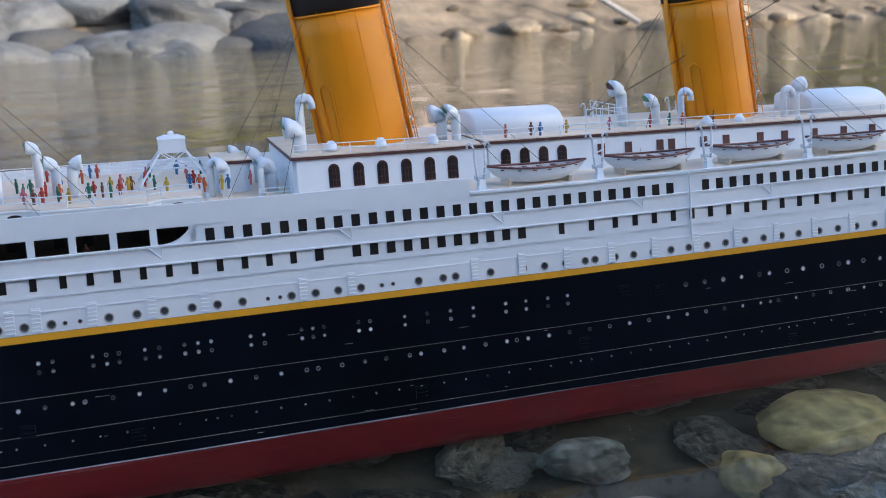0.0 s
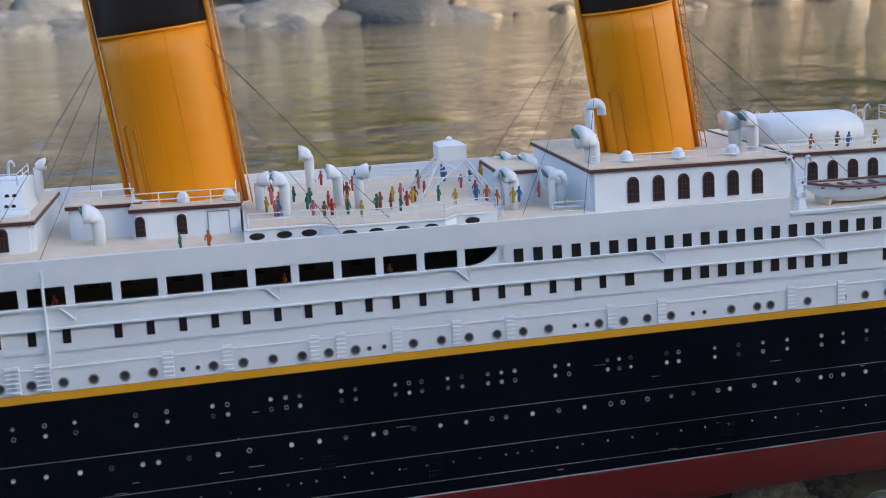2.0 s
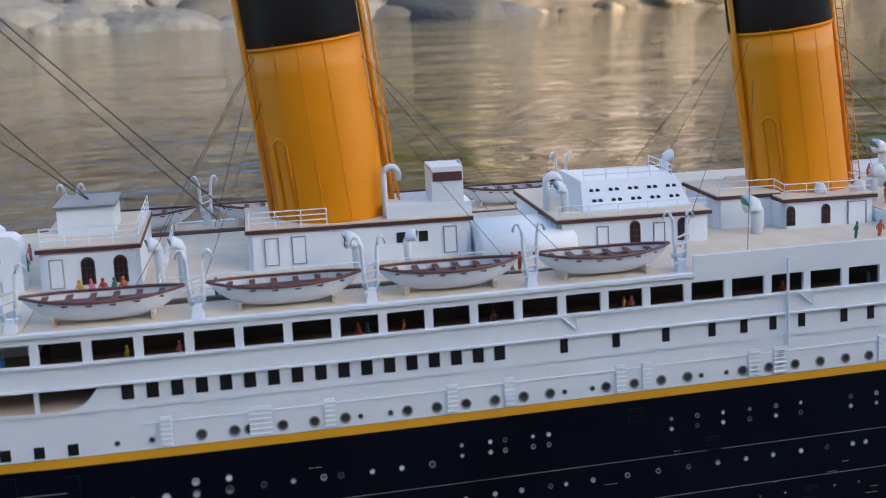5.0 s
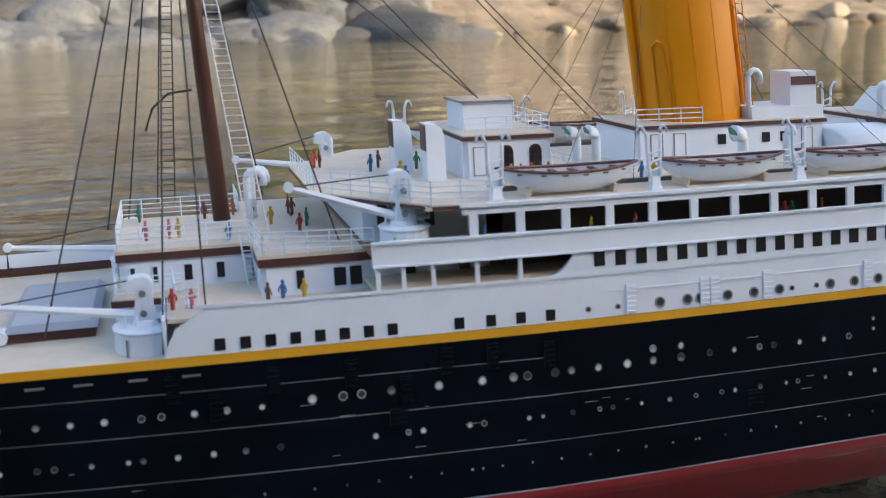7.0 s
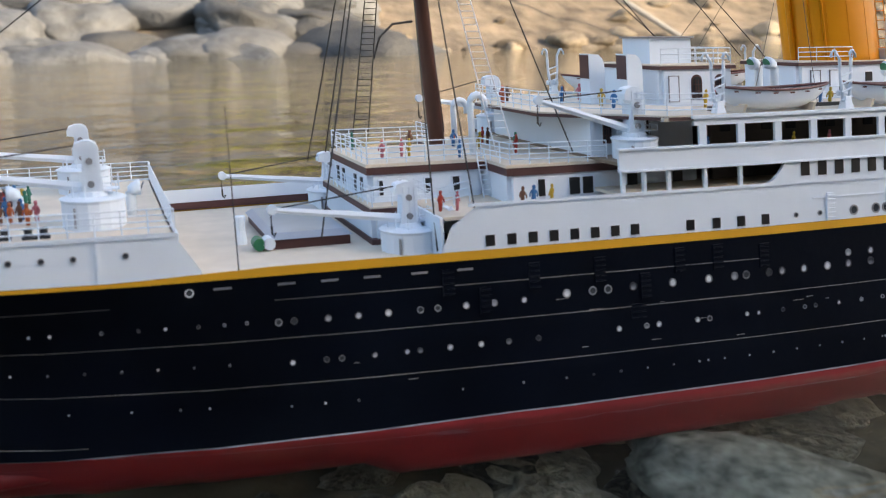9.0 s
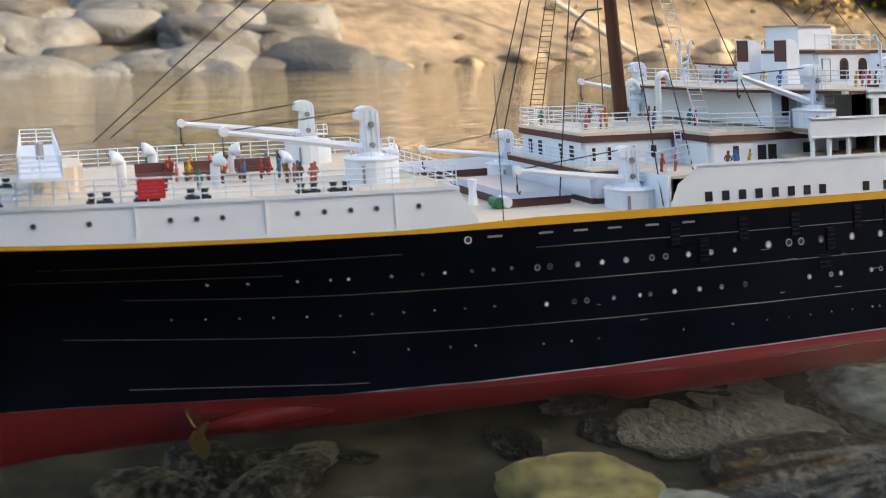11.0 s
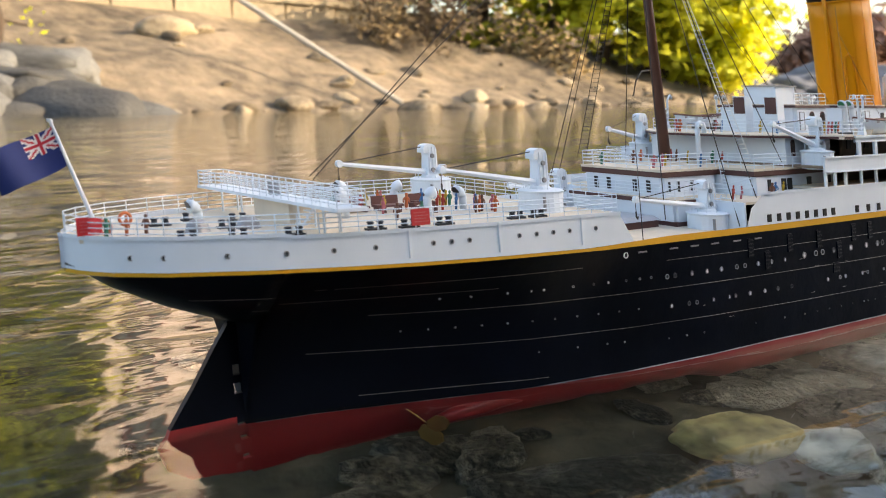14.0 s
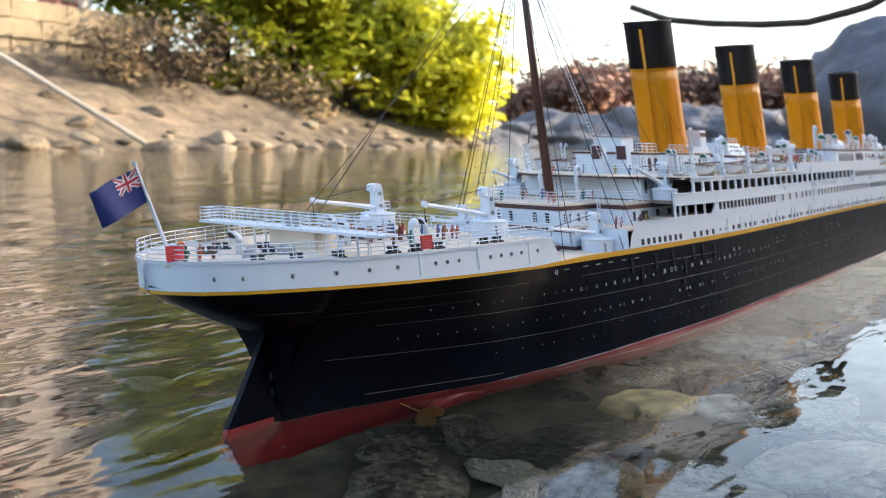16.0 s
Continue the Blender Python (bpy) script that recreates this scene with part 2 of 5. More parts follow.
COUNTER = ((-32.5, 6.0), (-31.1, 5.0), (-29, 4.0), (-26.9, 3.25), (-26.4, 3.1))
def sheer(x): return interp(x, SHEER)
def gold(x): return 5.4 + sheer(x)
def gold_top(x): return gold(x) + .30 - .17 * max(0, min(1, (-8 - x) / 5))
def half(x, z):
    """Half breadth of the hull at x, height z."""
    d = interp(x, DECK)
    top = gold(x)
    if x < -26.4:
        zc = interp(x, COUNTER)
        return d * max(0.0, min(1.0, (z - zc) / max(0.05, top - zc))) ** 0.42 if z < top else d
    w = interp(x, WATERLINE)
    if z >= 0:
        p = float(np.interp(x, (-26.4, -15, 0), (2.6, 1.6, 1.0)))
        return w + (d - w) * min(1.0, z / top) ** p
    return max(0.05, w * (1 - (min(1.0, -z / 5.3)) ** (5 if x > -5 else 2.2)) ** 0.5)

XS = [-32.5, -32.3, -32, -31.5, -31, -30, -29, -28, -27, -26.41, -26.39] + [-26 + i for i in range(0, 27)] + [2 + 2 * i for i in range(7)] + [18 + 4 * i for i in range(20)] + [98 + 4 * i for i in range(12)] + [146]

def skin(bm, z0, z1, rows, x0=-99, x1=999, off=0.0, sides=(-1, 1)):
    xs = [x for x in XS if x0 < x < x1]
    xs = ([x0] if x0 > -90 else []) + xs + ([x1] if x1 < 900 else [])
    for s in sides:
        grid = []
        for x in xs:
            a, b = z0(x), z1(x)
            grid.append([bm.verts.new((x, s * (half(x, a + (b - a) * j / rows) + off), a + (b - a) * j / rows)) for j in range(rows + 1)])
        for p, q in zip(grid, grid[1:]):
            for j in range(rows):
                bm.faces.new((p[j], q[j], q[j + 1], p[j + 1]))

def zred(x): return float(np.interp(x, (-26.4, -20, -12, 0, 22, 50, 70, 90), (-1.0, -.75, -.4, -.1, .1, .2, .35, .3)))
ship = tagged(new("model_ship"), "painted model ocean liner with four orange funnels, afloat", "model ship")
ship.location = (0, 0, 0)

# hull
def plating(name, material, parent, label, z0, z1, rows, smooth=False, **kw):
    """The same plating on either side; gives back the one on the side of the near bank."""
    both = []
    for sd in (-1, 1):
        bm = bmesh.new()
        skin(bm, z0, z1, rows, sides=(sd,), **kw)
        both.append(part(name, bm, material, parent, label, smooth=smooth))
    return both[0]
plating("hull_bottom", RED, ship, "dull red underwater hull", lambda x: -5.3, zred, 8, smooth=True, x0=-26.4)
hull = plating("hull_side", BLACK, ship, "glossy black plated hull side", lambda x: interp(x, COUNTER) if x < -26.4 else zred(x), gold, 10, smooth=True)
plating("yellow_band", GOLD, ship, "yellow painted line along the sheer", gold, gold_top, 1, off=0.03)
# the water's edge highlight, put on as a thin pale strip
plating("waterline_stripe", PALELINE, ship, "", lambda x: zred(x) - 0.02, lambda x: zred(x) + 0.03, 1, x0=-26, off=0.025)
for zz, xa, xb, k in ((4.50, -8, 10, .02), (3.20, -22, 96, .6), (1.62, -24, 96, .75), (.62, 44, 96, .35), (4.60, -30, -13, 0), (4.05, -27, -17, 0), (-.15, -22, -14, 0)):
    bm = bmesh.new()
    skin(bm, lambda x: zz + k * max(0, sheer(x)) - 0.012, lambda x: zz + k * max(0, sheer(x)) + 0.012, 1, x0=xa, x1=xb, off=0.02, sides=(-1,))
    part("plate_seam", bm, LINE, hull)
# white strake: well deck bulwark omitted, poop sides, midship sides
def poop_top(x): return 6.85 + (0.1 if x < -26 else 0.0)
poop = plating("poop_side", WHITE, ship, "white poop bulwark with small ports", gold_top, lambda x: max(gold(x) + 0.31, min(poop_top(x), gold(x) + 0.3 + max(0, (-10.2 - x)) * 1.6)), 3, smooth=True, x0=-32.6, x1=-10.2)
plating("moulding", WHITE, poop, "", lambda x: poop_top(x) - 0.12, lambda x: poop_top(x) + 0.02, 1, x0=-32.6, x1=-10.9, off=0.06)
plating("moulding", WHITE, poop, "", lambda x: gold_top(x) + .01, lambda x: gold_top(x) + .10, 1, x0=-32.6, x1=-11.2, off=0.05)
for x in (-21.6, -17.6, -13.2):
    bm = bmesh.new()
    y = interp(x, DECK)
    box(bm, x - .06, x + .06, -y - .06, -y + .05, gold(x) + .3, poop_top(x))
    part("rib", bm, WHITE, poop)

def deck_sheet(name, x0, x1, z, inset, material, step=1.0, ymax=99, thick=0.12):
    bm = bmesh.new()
    xs = list(np.arange(x0, x1, step)) + [x1]
    loops = []
    for x in xs:
        y = min(ymax, max(0.05, interp(x, DECK) - inset))
        zz = z(x)
        loops.append([(x, -y, zz), (x, y, zz), (x, y, zz - thick), (x, -y, zz - thick)])
    rings(bm, loops)
    return part(name, bm, material, ship)
deck_sheet("poop_deck", -32.2, -10.9, lambda x: 6.80, 0.05, CREAM)
deck_sheet("well_deck", -11.2, 1.0, lambda x: gold(x) + 0.1, 0.12, CREAM)
deck_sheet("shelter_deck", -2.2, 12, lambda x: 6.75, 0.15, CREAM)

def C_top(x): return 7.22 + sheer(x)
c_side = plating("side_plating", WHITE, ship, "white plated side with portholes", lambda x: gold(x) + .30, lambda x: min(C_top(x), gold(x) + .3 + max(0, (x + 2.4)) ** 0.7 * 1.6), 3, x0=-2.4, x1=120)
plating("moulding", WHITE, c_side, "", lambda x: C_top(x) - .06, lambda x: C_top(x) + .06, 1, x0=-1.4, x1=120, off=0.06)

def strip(bm, x0, x1, z0, z1, out=0.0, thick=0.12, step=3.0, sides=(-1, 1)):
    """Plating from x0 to x1 that follows the side, z0 and z1 above the sheer."""
    n = max(1, int(math.ceil((x1 - x0) / step)))
    for s in sides:
        loops = []
        for i in range(n + 1):
            x = x0 + (x1 - x0) * i / n
            y, h = interp(x, DECK) + out, sheer(x)
            loops.append([(x, s * y, z0 + h), (x, s * y, z1 + h), (x, s * (y - thick), z1 + h), (x, s * (y - thick), z0 + h)])
        rings(bm, loops)

# B deck side: open aft, windows forward
def belt(name, x0, x1, z0, z1, parent, label="", **kw):
    """A belt of plating on either side."""
    both = []
    for sd in (-1, 1):
        bm = bmesh.new()
        strip(bm, x0, x1, z0, z1, sides=(sd,), **kw)
        both.append(part(name, bm, WHITE, parent, label))
    return both[0]
b_side = belt("side_plating", 11.3, 110, 7.22, 8.15, ship, "white plated side with windows")
for x in (4.4, 5.25, 6.25, 7.75, 9.25):
    for sd in (-1, 1):
        bm = bmesh.new()
        strip(bm, x, x + .14, 7.22, 8.0, sides=(sd,))
        part("stanchion", bm, WHITE, b_side)
for sd in (-1, 1):
    bm = bmesh.new()
    loops = []
    for k in range(13):
        x, z1 = 10.3 + 1.0 * k / 12, 7.25 + .75 * (k / 12) ** 2
        y, h = interp(x, DECK), sheer(x)
        loops.append([(x, sd * y, 7.22 + h), (x, sd * y, z1 + h), (x, sd * (y - .12), z1 + h), (x, sd * (y - .12), 7.22 + h)])
    rings(bm, loops)
    part("arch_end", bm, WHITE, b_side)
# A deck bulwark
bm = bmesh.new()
strip(bm, 4.3, 110, 8.0, 8.78, out=0.05, sides=(-1,))
a_bul = part("bulwark", bm, WHITE, ship, "white bulwark of the promenade deck")
bm = bmesh.new()
strip(bm, 4.3, 110, 8.0, 8.78, out=0.05, sides=(1,))
part("bulwark", bm, WHITE, ship)
for sd in (-1, 1):
    for za, zb in ((8.72, 8.80), (7.98, 8.05)):
        bm = bmesh.new()
        strip(bm, 4.3, 110, za, zb, out=0.12, thick=.2, sides=(sd,))
        part("moulding", bm, WHITE, a_bul)
# A deck openings and forward plating
a_top = belt("side_plating", 7.4, 110, 9.48, 9.8, ship, "white plating over the promenade openings")
for i in range(29):
    x = 7.62 + 1.626 * i
    for sd in (-1, 1):
        bm = bmesh.new()
        strip(bm, x, x + 0.30, 8.78, 9.5, sides=(sd,))
        part("stanchion", bm, WHITE, a_top)
belt("side_plating", 53.3, 110, 8.78, 9.5, a_top)
for sd in (-1, 1):
    bm = bmesh.new()
    loops = []
    for k in range(15):
        x, z1 = 51.9 + 1.4 * k / 14, 8.79 + .71 * (k / 14) ** 2.4
        y, h = interp(x, DECK), sheer(x)
        loops.append([(x, sd * y, 8.78 + h), (x, sd * y, z1 + h), (x, sd * (y - .12), z1 + h), (x, sd * (y - .12), 8.78 + h)])
    rings(bm, loops)
    part("arch_end", bm, WHITE, a_top)
bm = bmesh.new()
strip(bm, 32.4, 66.0, 9.52, 10.45, out=0.02, sides=(-1,))
part("bulwark", bm, WHITE, ship, "raised white bulwark of the boat deck")
bm = bmesh.new()
strip(bm, 32.4, 66.0, 9.52, 10.45, out=0.02, sides=(1,))
part("bulwark", bm, WHITE, ship)
belt("moulding", 7.3, 32.4, 9.72, 9.84, a_top, out=0.1, thick=.25)
belt("moulding", 66, 110, 9.72, 9.84, a_top, out=0.1, thick=.25)
# inner walls and decks; the walls carry the promenade's shade in their colour
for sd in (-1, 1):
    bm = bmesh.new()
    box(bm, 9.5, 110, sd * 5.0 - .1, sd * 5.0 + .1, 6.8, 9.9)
    part("inner_wall", bm, INNER, ship, "deckhouse wall inside the promenades, coloured dark as in shade")
for i in range(26):
    bm = bmesh.new()
    x = 9.9 + 1.7 * i + 0.3 * math.sin(i * 2.1)
    box(bm, x, x + .45, -5.16, -5.10, 8.95, 9.5)
    part("promenade_window", bm, DARK, ship)
deck_sheet("promenade_deck", 4.4, 110, lambda x: 8.3 + sheer(x), 0.1, PROM, step=3)
deck_sheet("bridge_deck", 4.4, 110, lambda x: 7.2 + sheer(x), 0.14, CREAM, step=3)
boat_deck = deck_sheet("boat_deck", 6.2, 108, lambda x: 9.78 + sheer(x), 0.02, CREAM, step=3)
deck_sheet("forecastle_deck", 108, 145.5, lambda x: gold(x) + 1.4, 0.05, CREAM, step=3)
bm = bmesh.new()
box(bm, 108, 110, -7, 7, 5, 10.5)
part("bridge_front", bm, WHITE, ship)
bm = bmesh.new()
skin(bm, lambda x: gold(x) + .3, lambda x: gold(x) + 1.7, 1, x0=120)
part("forecastle_side", bm, WHITE, ship)

# windows
def wall_y(x, z): return -(half(x, z) if z < gold(x) else interp(x, DECK))
def window_mesh(w, h, d=0.03):
    bm = bmesh.new()
    box(bm, -w / 2, w / 2, -d, d, -h / 2, h / 2)
    for v in bm.verts:
        v.co.y += LEAN * v.co.z
    return bm
bm = window_mesh(.39, .53)
first_window = part("window", bm, DARK, b_side, lean=False)
bm = window_mesh(.33, .37)
first_port = part("square_port", bm, DARK, c_side, lean=False)
def place(x, z, out=0.0):
    return sh((x, wall_y(x, z) - out, z))
first_window.location = place(12.18, 7.72 + sheer(12.18))
first_port.location = place(-.66, 5.92)
bw = [12.18 + .795 * i for i in range(1, 17)] + [27.3, 29.3, 31.25, 33.1, 34.4, 35.6, 36.8, 38.6] + [39.75 + 1.165 * i for i in range(8)] + [47.905 + 1.07 * i for i in range(1, 10)] + [58.7] \
    + [60.42 + .81 * i for i in range(11)] + [70.6, 72.2, 73.5] + [74.6 + 1.08 * i for i in range(30)]
for x in bw:
    ob = twin(first_window, "window", b_side, place(x, 7.70 + sheer(x)))
    if 27 < x < 58 or x > 70:
        ob.scale = (0.72, 1, 1)
for x in [54.02 + .808 * i for i in range(29)] + [78.7 + .81 * i for i in range(36)]:
    twin(first_window, "window", a_top, place(x, 9.06 + sheer(x)))
for x in [-.66 + .786 * i for i in range(1, 8)] + [7.1, 8.2, 9.25, 10.31]:
    twin(first_port, "square_port", c_side, place(x, 5.92))

def port_mesh(r):
    bm = bmesh.new()
    n = 14
    lp = []
    for rr, yy in ((r, 0.02), (r, -.035), (r * .74, -.035), (r * .70, -.005)):
        lp.append([(rr * math.cos(2 * math.pi * i / n), yy, rr * math.sin(2 * math.pi * i / n)) for i in range(n)])
    rings(bm, lp, cap=False)
    for v in bm.verts:
        v.co.y += LEAN * v.co.z
    return bm
def disc_mesh(r):
    bm = bmesh.new()
    bm.faces.new([bm.verts.new((r * math.cos(2 * math.pi * i / 12), LEAN * r * math.sin(2 * math.pi * i / 12) - .014, r * math.sin(2 * math.pi * i / 12))) for i in range(12)])
    return bm
proto = {}
def porthole(x, z, r, parent, rim):
    key = (r, rim.name)
    if key not in proto:
        a = part("porthole", port_mesh(r), rim, parent, lean=False)
        b = part("pane", disc_mesh(r * .76), PALEGLASS if rim is BRASS else GLASS, a, lean=False)
        proto[key] = (a, b)
        a.location = place(x, z)
        return
    a, b = proto[key]
    o = twin(a, "porthole", parent, place(x, z))
    twin(b, "pane", o, (0, 0, 0))
def run(pix, table): return [(interp(p, table)) for p in pix]
C1 = ((480, 14.43), (753, 19.81), (1105, 27.26), (1340, 32.63), (1540, 37.3))
C2 = ((135, 32.63), (534, 40.75), (852, 47.81), (1407, 61.46), (1531, 64.6))
C3 = ((811, 61.46), (1385, 78.3), (1568, 84.4))
big = run((480, 535, 561, 617, 672, 726, 831, 881, 931, 982, 1032, 1079, 1175, 1223, 1270, 1316), C1) \
    + run((218, 272, 326, 378, 432, 482, 585, 635, 685, 735, 781, 828, 923, 969, 1015, 1062, 1106, 1150, 1238, 1282, 1324, 1367), C2) \
    + run((871, 912, 933, 993, 1050, 1088, 1126, 1162, 1180, 1218, 1253, 1290, 1325, 1360, 1395, 1428, 1463, 1497, 1530, 1562), C3) + [85.5 + 1.2 * i for i in range(18)]
small = [11.7, 12.81] + run((753, 803, 1105, 1152, 1340, 1384), C1) + run((534, 559, 852, 876, 1195, 1217, 1407, 1428), C2)
for x in big:
    porthole(x, 6.02 + sheer(x), 0.20, c_side, STEEL)
for x in small:
    porthole(x, 6.02 + sheer(x), 0.10, c_side, STEEL)
def beat(x0, x1, step=1.065):
    return [x0 + step * i for i in range(int((x1 - x0) / step) + 1)]
def up(x): return max(0, sheer(x))
# upper row: single lights aft and forward, pairs amidships
for x in (-7.9, -7.4, -6.3, -5.3, -4.3, -3.2, -2.6, -1.6, -.6, .5):
    porthole(x, 3.79 + .006 * x, .12, hull, BRASS)
for x in (2.1, 3.1, 3.7, 4.7, 5.2, 6.3, 7.8, 8.9, 9.4, 10.4, 11.0, 12.0, 13.1, 14.1, 15.2):
    porthole(x, 3.87 + .008 * x, .155, hull, BRASS)
for x in (14.1, 15.2):
    porthole(x, 4.40, .14, hull, BRASS)
for x in (16.35, 17.35, 18.4, 19.0, 20.1, 21.15, 22.25):
    porthole(x, 4.02, .12, hull, BRASS)
for x in (23.35, 24.4, 24.95, 26.0, 26.6, 31.4, 32.45, 33.5, 34.6, 35.7, 36.75, 38.91, 40.03, 41.71, 42.26, 43.89, 44.46, 44.99, 46.6, 47.15, 48.73, 49.28, 49.79, 50.85, 51.44, 52.5, 53.07, 53.63, 55.34, 55.93, 57.61, 58.12, 58.63, 60.23, 60.77, 62.42, 63.52, 64.66, 65.8, 67.45, 68.5, 69.65, 70.7):
    for dz in (4.55, 4.17):
        porthole(x, dz + .8 * up(x), .09, hull, BRASS)
for x in (77.3, 78.4, 79.5, 80.6, 81.7, 82.3, 83.4, 84.4, 85.6, 86.7, 87.3, 88.3, 89.4, 90.5, 91.6, 92.1, 93.2):
    porthole(x, 4.35 + .72 * up(x), .13, hull, BRASS)
# middle row
for x in (-7.5, -6.4, -5.9, -4.8, -3.7, -3.25, -2.2, -1.1, -.1, 1.0, 4.1, 5.2, 5.7, 7.3, 7.8, 9.4, 9.9, 11.0, 12.0, 12.5, 13.6, 14.7, 15.75, 16.8, 17.35, 18.4, 19.5, 20.0, 21.2, 22.3, 23.4):
    porthole(x, 2.41 + .009 * x, .105 if x < 8 else .085, hull, BRASS)
for x in [24.5, 25.5, 26.6, 27.2, 28.25, 29.6, 30.83, 32.06, 33.26, 34.43, 35.57, 36.76, 37.88, 39.0, 39.57, 40.69, 41.77, 42.94, 44.55, 45.63, 46.66, 47.75, 48.24, 49.37, 50.45, 51.51, 52.59, 53.18, 54.3, 55.42, 56.54, 57.69, 58.22, 59.32, 60.39, 61.4, 62.53, 63.08, 64.22, 65.2] + beat(66.3, 94, 1.1) + [67.9, 77.3, 82.3, 87.3]:
    porthole(x, 2.60 + 1.15 * up(x), .10, hull, BRASS)
# lower row of small lights
for x in [-7.6, -6.5, -5.4, -1.8, .4] + beat(2.0, 40) + [7.7, 15.7, 24.3, 31.6] + beat(41, 94, 1.1) + [44.8, 53.6, 67.4, 71.2, 74.0, 83.4]:
    porthole(x, .90 + .006 * x + .7 * up(x), .045, hull, BRASS)
# small lights of the stern
for x in (-19.4, -18.1, -16.5, -15.4, -14.8, -13.3, -12.2, -11.4, -10.4, -9.6, -8.9):
    porthole(x, 3.80, .06, hull, BRASS)
for x in beat(-20.5, -8.4, 1.1):
    porthole(x, 2.42, .042, hull, BRASS)
for x in (-14.5, -12.6, -11.1, -10.2):
    porthole(x, 1.0, .042, hull, BRASS)
for x in (-31, -30.1, -28.2, -26.3, -24.6, -23, -20.6, -19.8, -19, -16.6, -15.7, -14.8, -13.9, -12.4):
    porthole(x, 6.25, 0.10, poop, STEEL)
porthole(-10.62, 4.95, 0.14, hull, FLAGW)
def ribbed(bm, x, w, back, face, rib, z0, z1, n):
    """A plate with n level ribs, in one piece."""
    zs, p = [(z0, face)], (z1 - z0) / n
    for k in range(n):
        a = z0 + (k + .35) * p
        zs += [(a, face), (a + .01, rib), (a + .045, rib), (a + .055, face)]
    zs.append((z1, face))
    rings(bm, [[(x - w, back, z), (x + w, back, z), (x + w, y, z), (x - w, y, z)] for z, y in zs])
# raised panels on the white side
for x in [13.3, 16.2] + run((590, 700, 908, 1007, 1200, 1245, 1430, 1475), C1) + run((245, 298, 510, 610, 757, 803, 897, 995, 1085, 1260, 1350), C2) + [66 + 2.4 * i for i in range(14)]:
    bm = bmesh.new()
    h = sheer(x)
    ribbed(bm, x, .18, -7.19, -7.26, -7.29, 5.75 + h, 6.75 + h, 6)
    part("shell_door", bm, WHITE, c_side)
bm = bmesh.new()
strip(bm, 12.5, 100, 6.55, 6.60, out=0.035, thick=.06, sides=(-1,))
part("moulding", bm, WHITE, c_side)
# brackets under the promenade
for x in (27.75, 37.19, 44.54, 51.93, 60.2, 67.55, 75, 82.5):
    bm = bmesh.new()
    z = 8.72 + sheer(x)
    tube(bm, [(x - .5, -7.3, z), (x, -7.32, z - .45), (x + .03, -7.3, z)], .035, 5)
    part("bracket", bm, WHITE, a_bul)
for x, zt in ((36.16, 10.3), (77.7, 10.3)):
    bm = bmesh.new()
    tube(bm, [(x, -7.34, 7.0), (x, -7.34, zt)], .055, 8)
    part("downpipe", bm, WHITE, ship)

# ---------------------------------------------------------------- deckhouses
def rail(pts, h, parent=None, gap=0.8, bars=3, r=0.022):
    """A white hand rail along pts, posts every gap."""
    bm = bmesh.new()
    for k in range(bars):
        for a, b in zip(pts, pts[1:]):
            tube(bm, [(a[0], a[1], a[2] + h * (k + 1) / bars), (b[0], b[1], b[2] + h * (k + 1) / bars)], r, 4)
    for a, b in zip(pts, pts[1:]):
        a, b = Vector(a), Vector(b)
        n = max(1, int((b - a).length / gap))
        for i in range(n + 1):
            p = a.lerp(b, i / n)
            tube(bm, [p, p + Vector((0, 0, h))], r * 1.1, 4)
    return part("railing", bm, WHITE, parent or ship)

def house(x0, x1, y, z0, z1, y1=None, trim=True, thick=.09):
    bm = bmesh.new()
    box(bm, x0, x1, -y, y1 if y1 is not None else y, z0, z1)
    bmesh.ops.bevel(bm, geom=[e for e in bm.edges if abs(e.verts[0].co.z - e.verts[1].co.z) > .1], offset=.18, segments=2, affect="EDGES")
    h = part("deckhouse", bm, WHITE, ship, "white deckhouse with brown roof edge")
    if trim:
        bm = bmesh.new()
        yy = y1 if y1 is not None else y
        box(bm, x0 - .08, x1 + .08, -y - .08, yy + .08, z1 - thick, z1 + .05)
        part("roof_edge", bm, BROWN, h)
        bm = bmesh.new()
        box(bm, x0 - .05, x1 + .05, -y - .05, yy + .05, z1 + .06, z1 + .11)
        part("roof", bm, CREAM, h)
    return h

def arch_window(x, y, z, parent, w=.42, h=.85):
    bm = bmesh.new()
    n = 8
    prof = [(-w / 2, -h / 2)] + [(w / 2 * math.cos(math.pi - math.pi * i / n), h / 2 - w / 2 + w / 2 * math.sin(math.pi * i / n)) for i in range(n + 1)] + [(w / 2, -h / 2)]
    rings(bm, [[(x + p[0] * k, y - d, z + p[1] * k) for p in prof] for k, d in ((1.18, 0), (1.18, .05), (1.0, .05))])
    o = part("arched_window", bm, BROWN, parent)
    bm = bmesh.new()
    rings(bm, [[(x + p[0], y - d, z + p[1]) for p in prof] for d in (.05, .06)])
    part("pane", bm, DARK, o)
    bm = bmesh.new()
    for dx in (-w / 6, w / 6):
        box(bm, x + dx - .012, x + dx + .012, y - .08, y - .06, z - h / 2, z + h / 2 - .1)
    for dz in (-h / 5, h / 8):
        box(bm, x - w / 2, x + w / 2, y - .08, y - .06, z + dz - .012, z + dz + .012)
    part("glazing_bar", bm, BROWN, o)

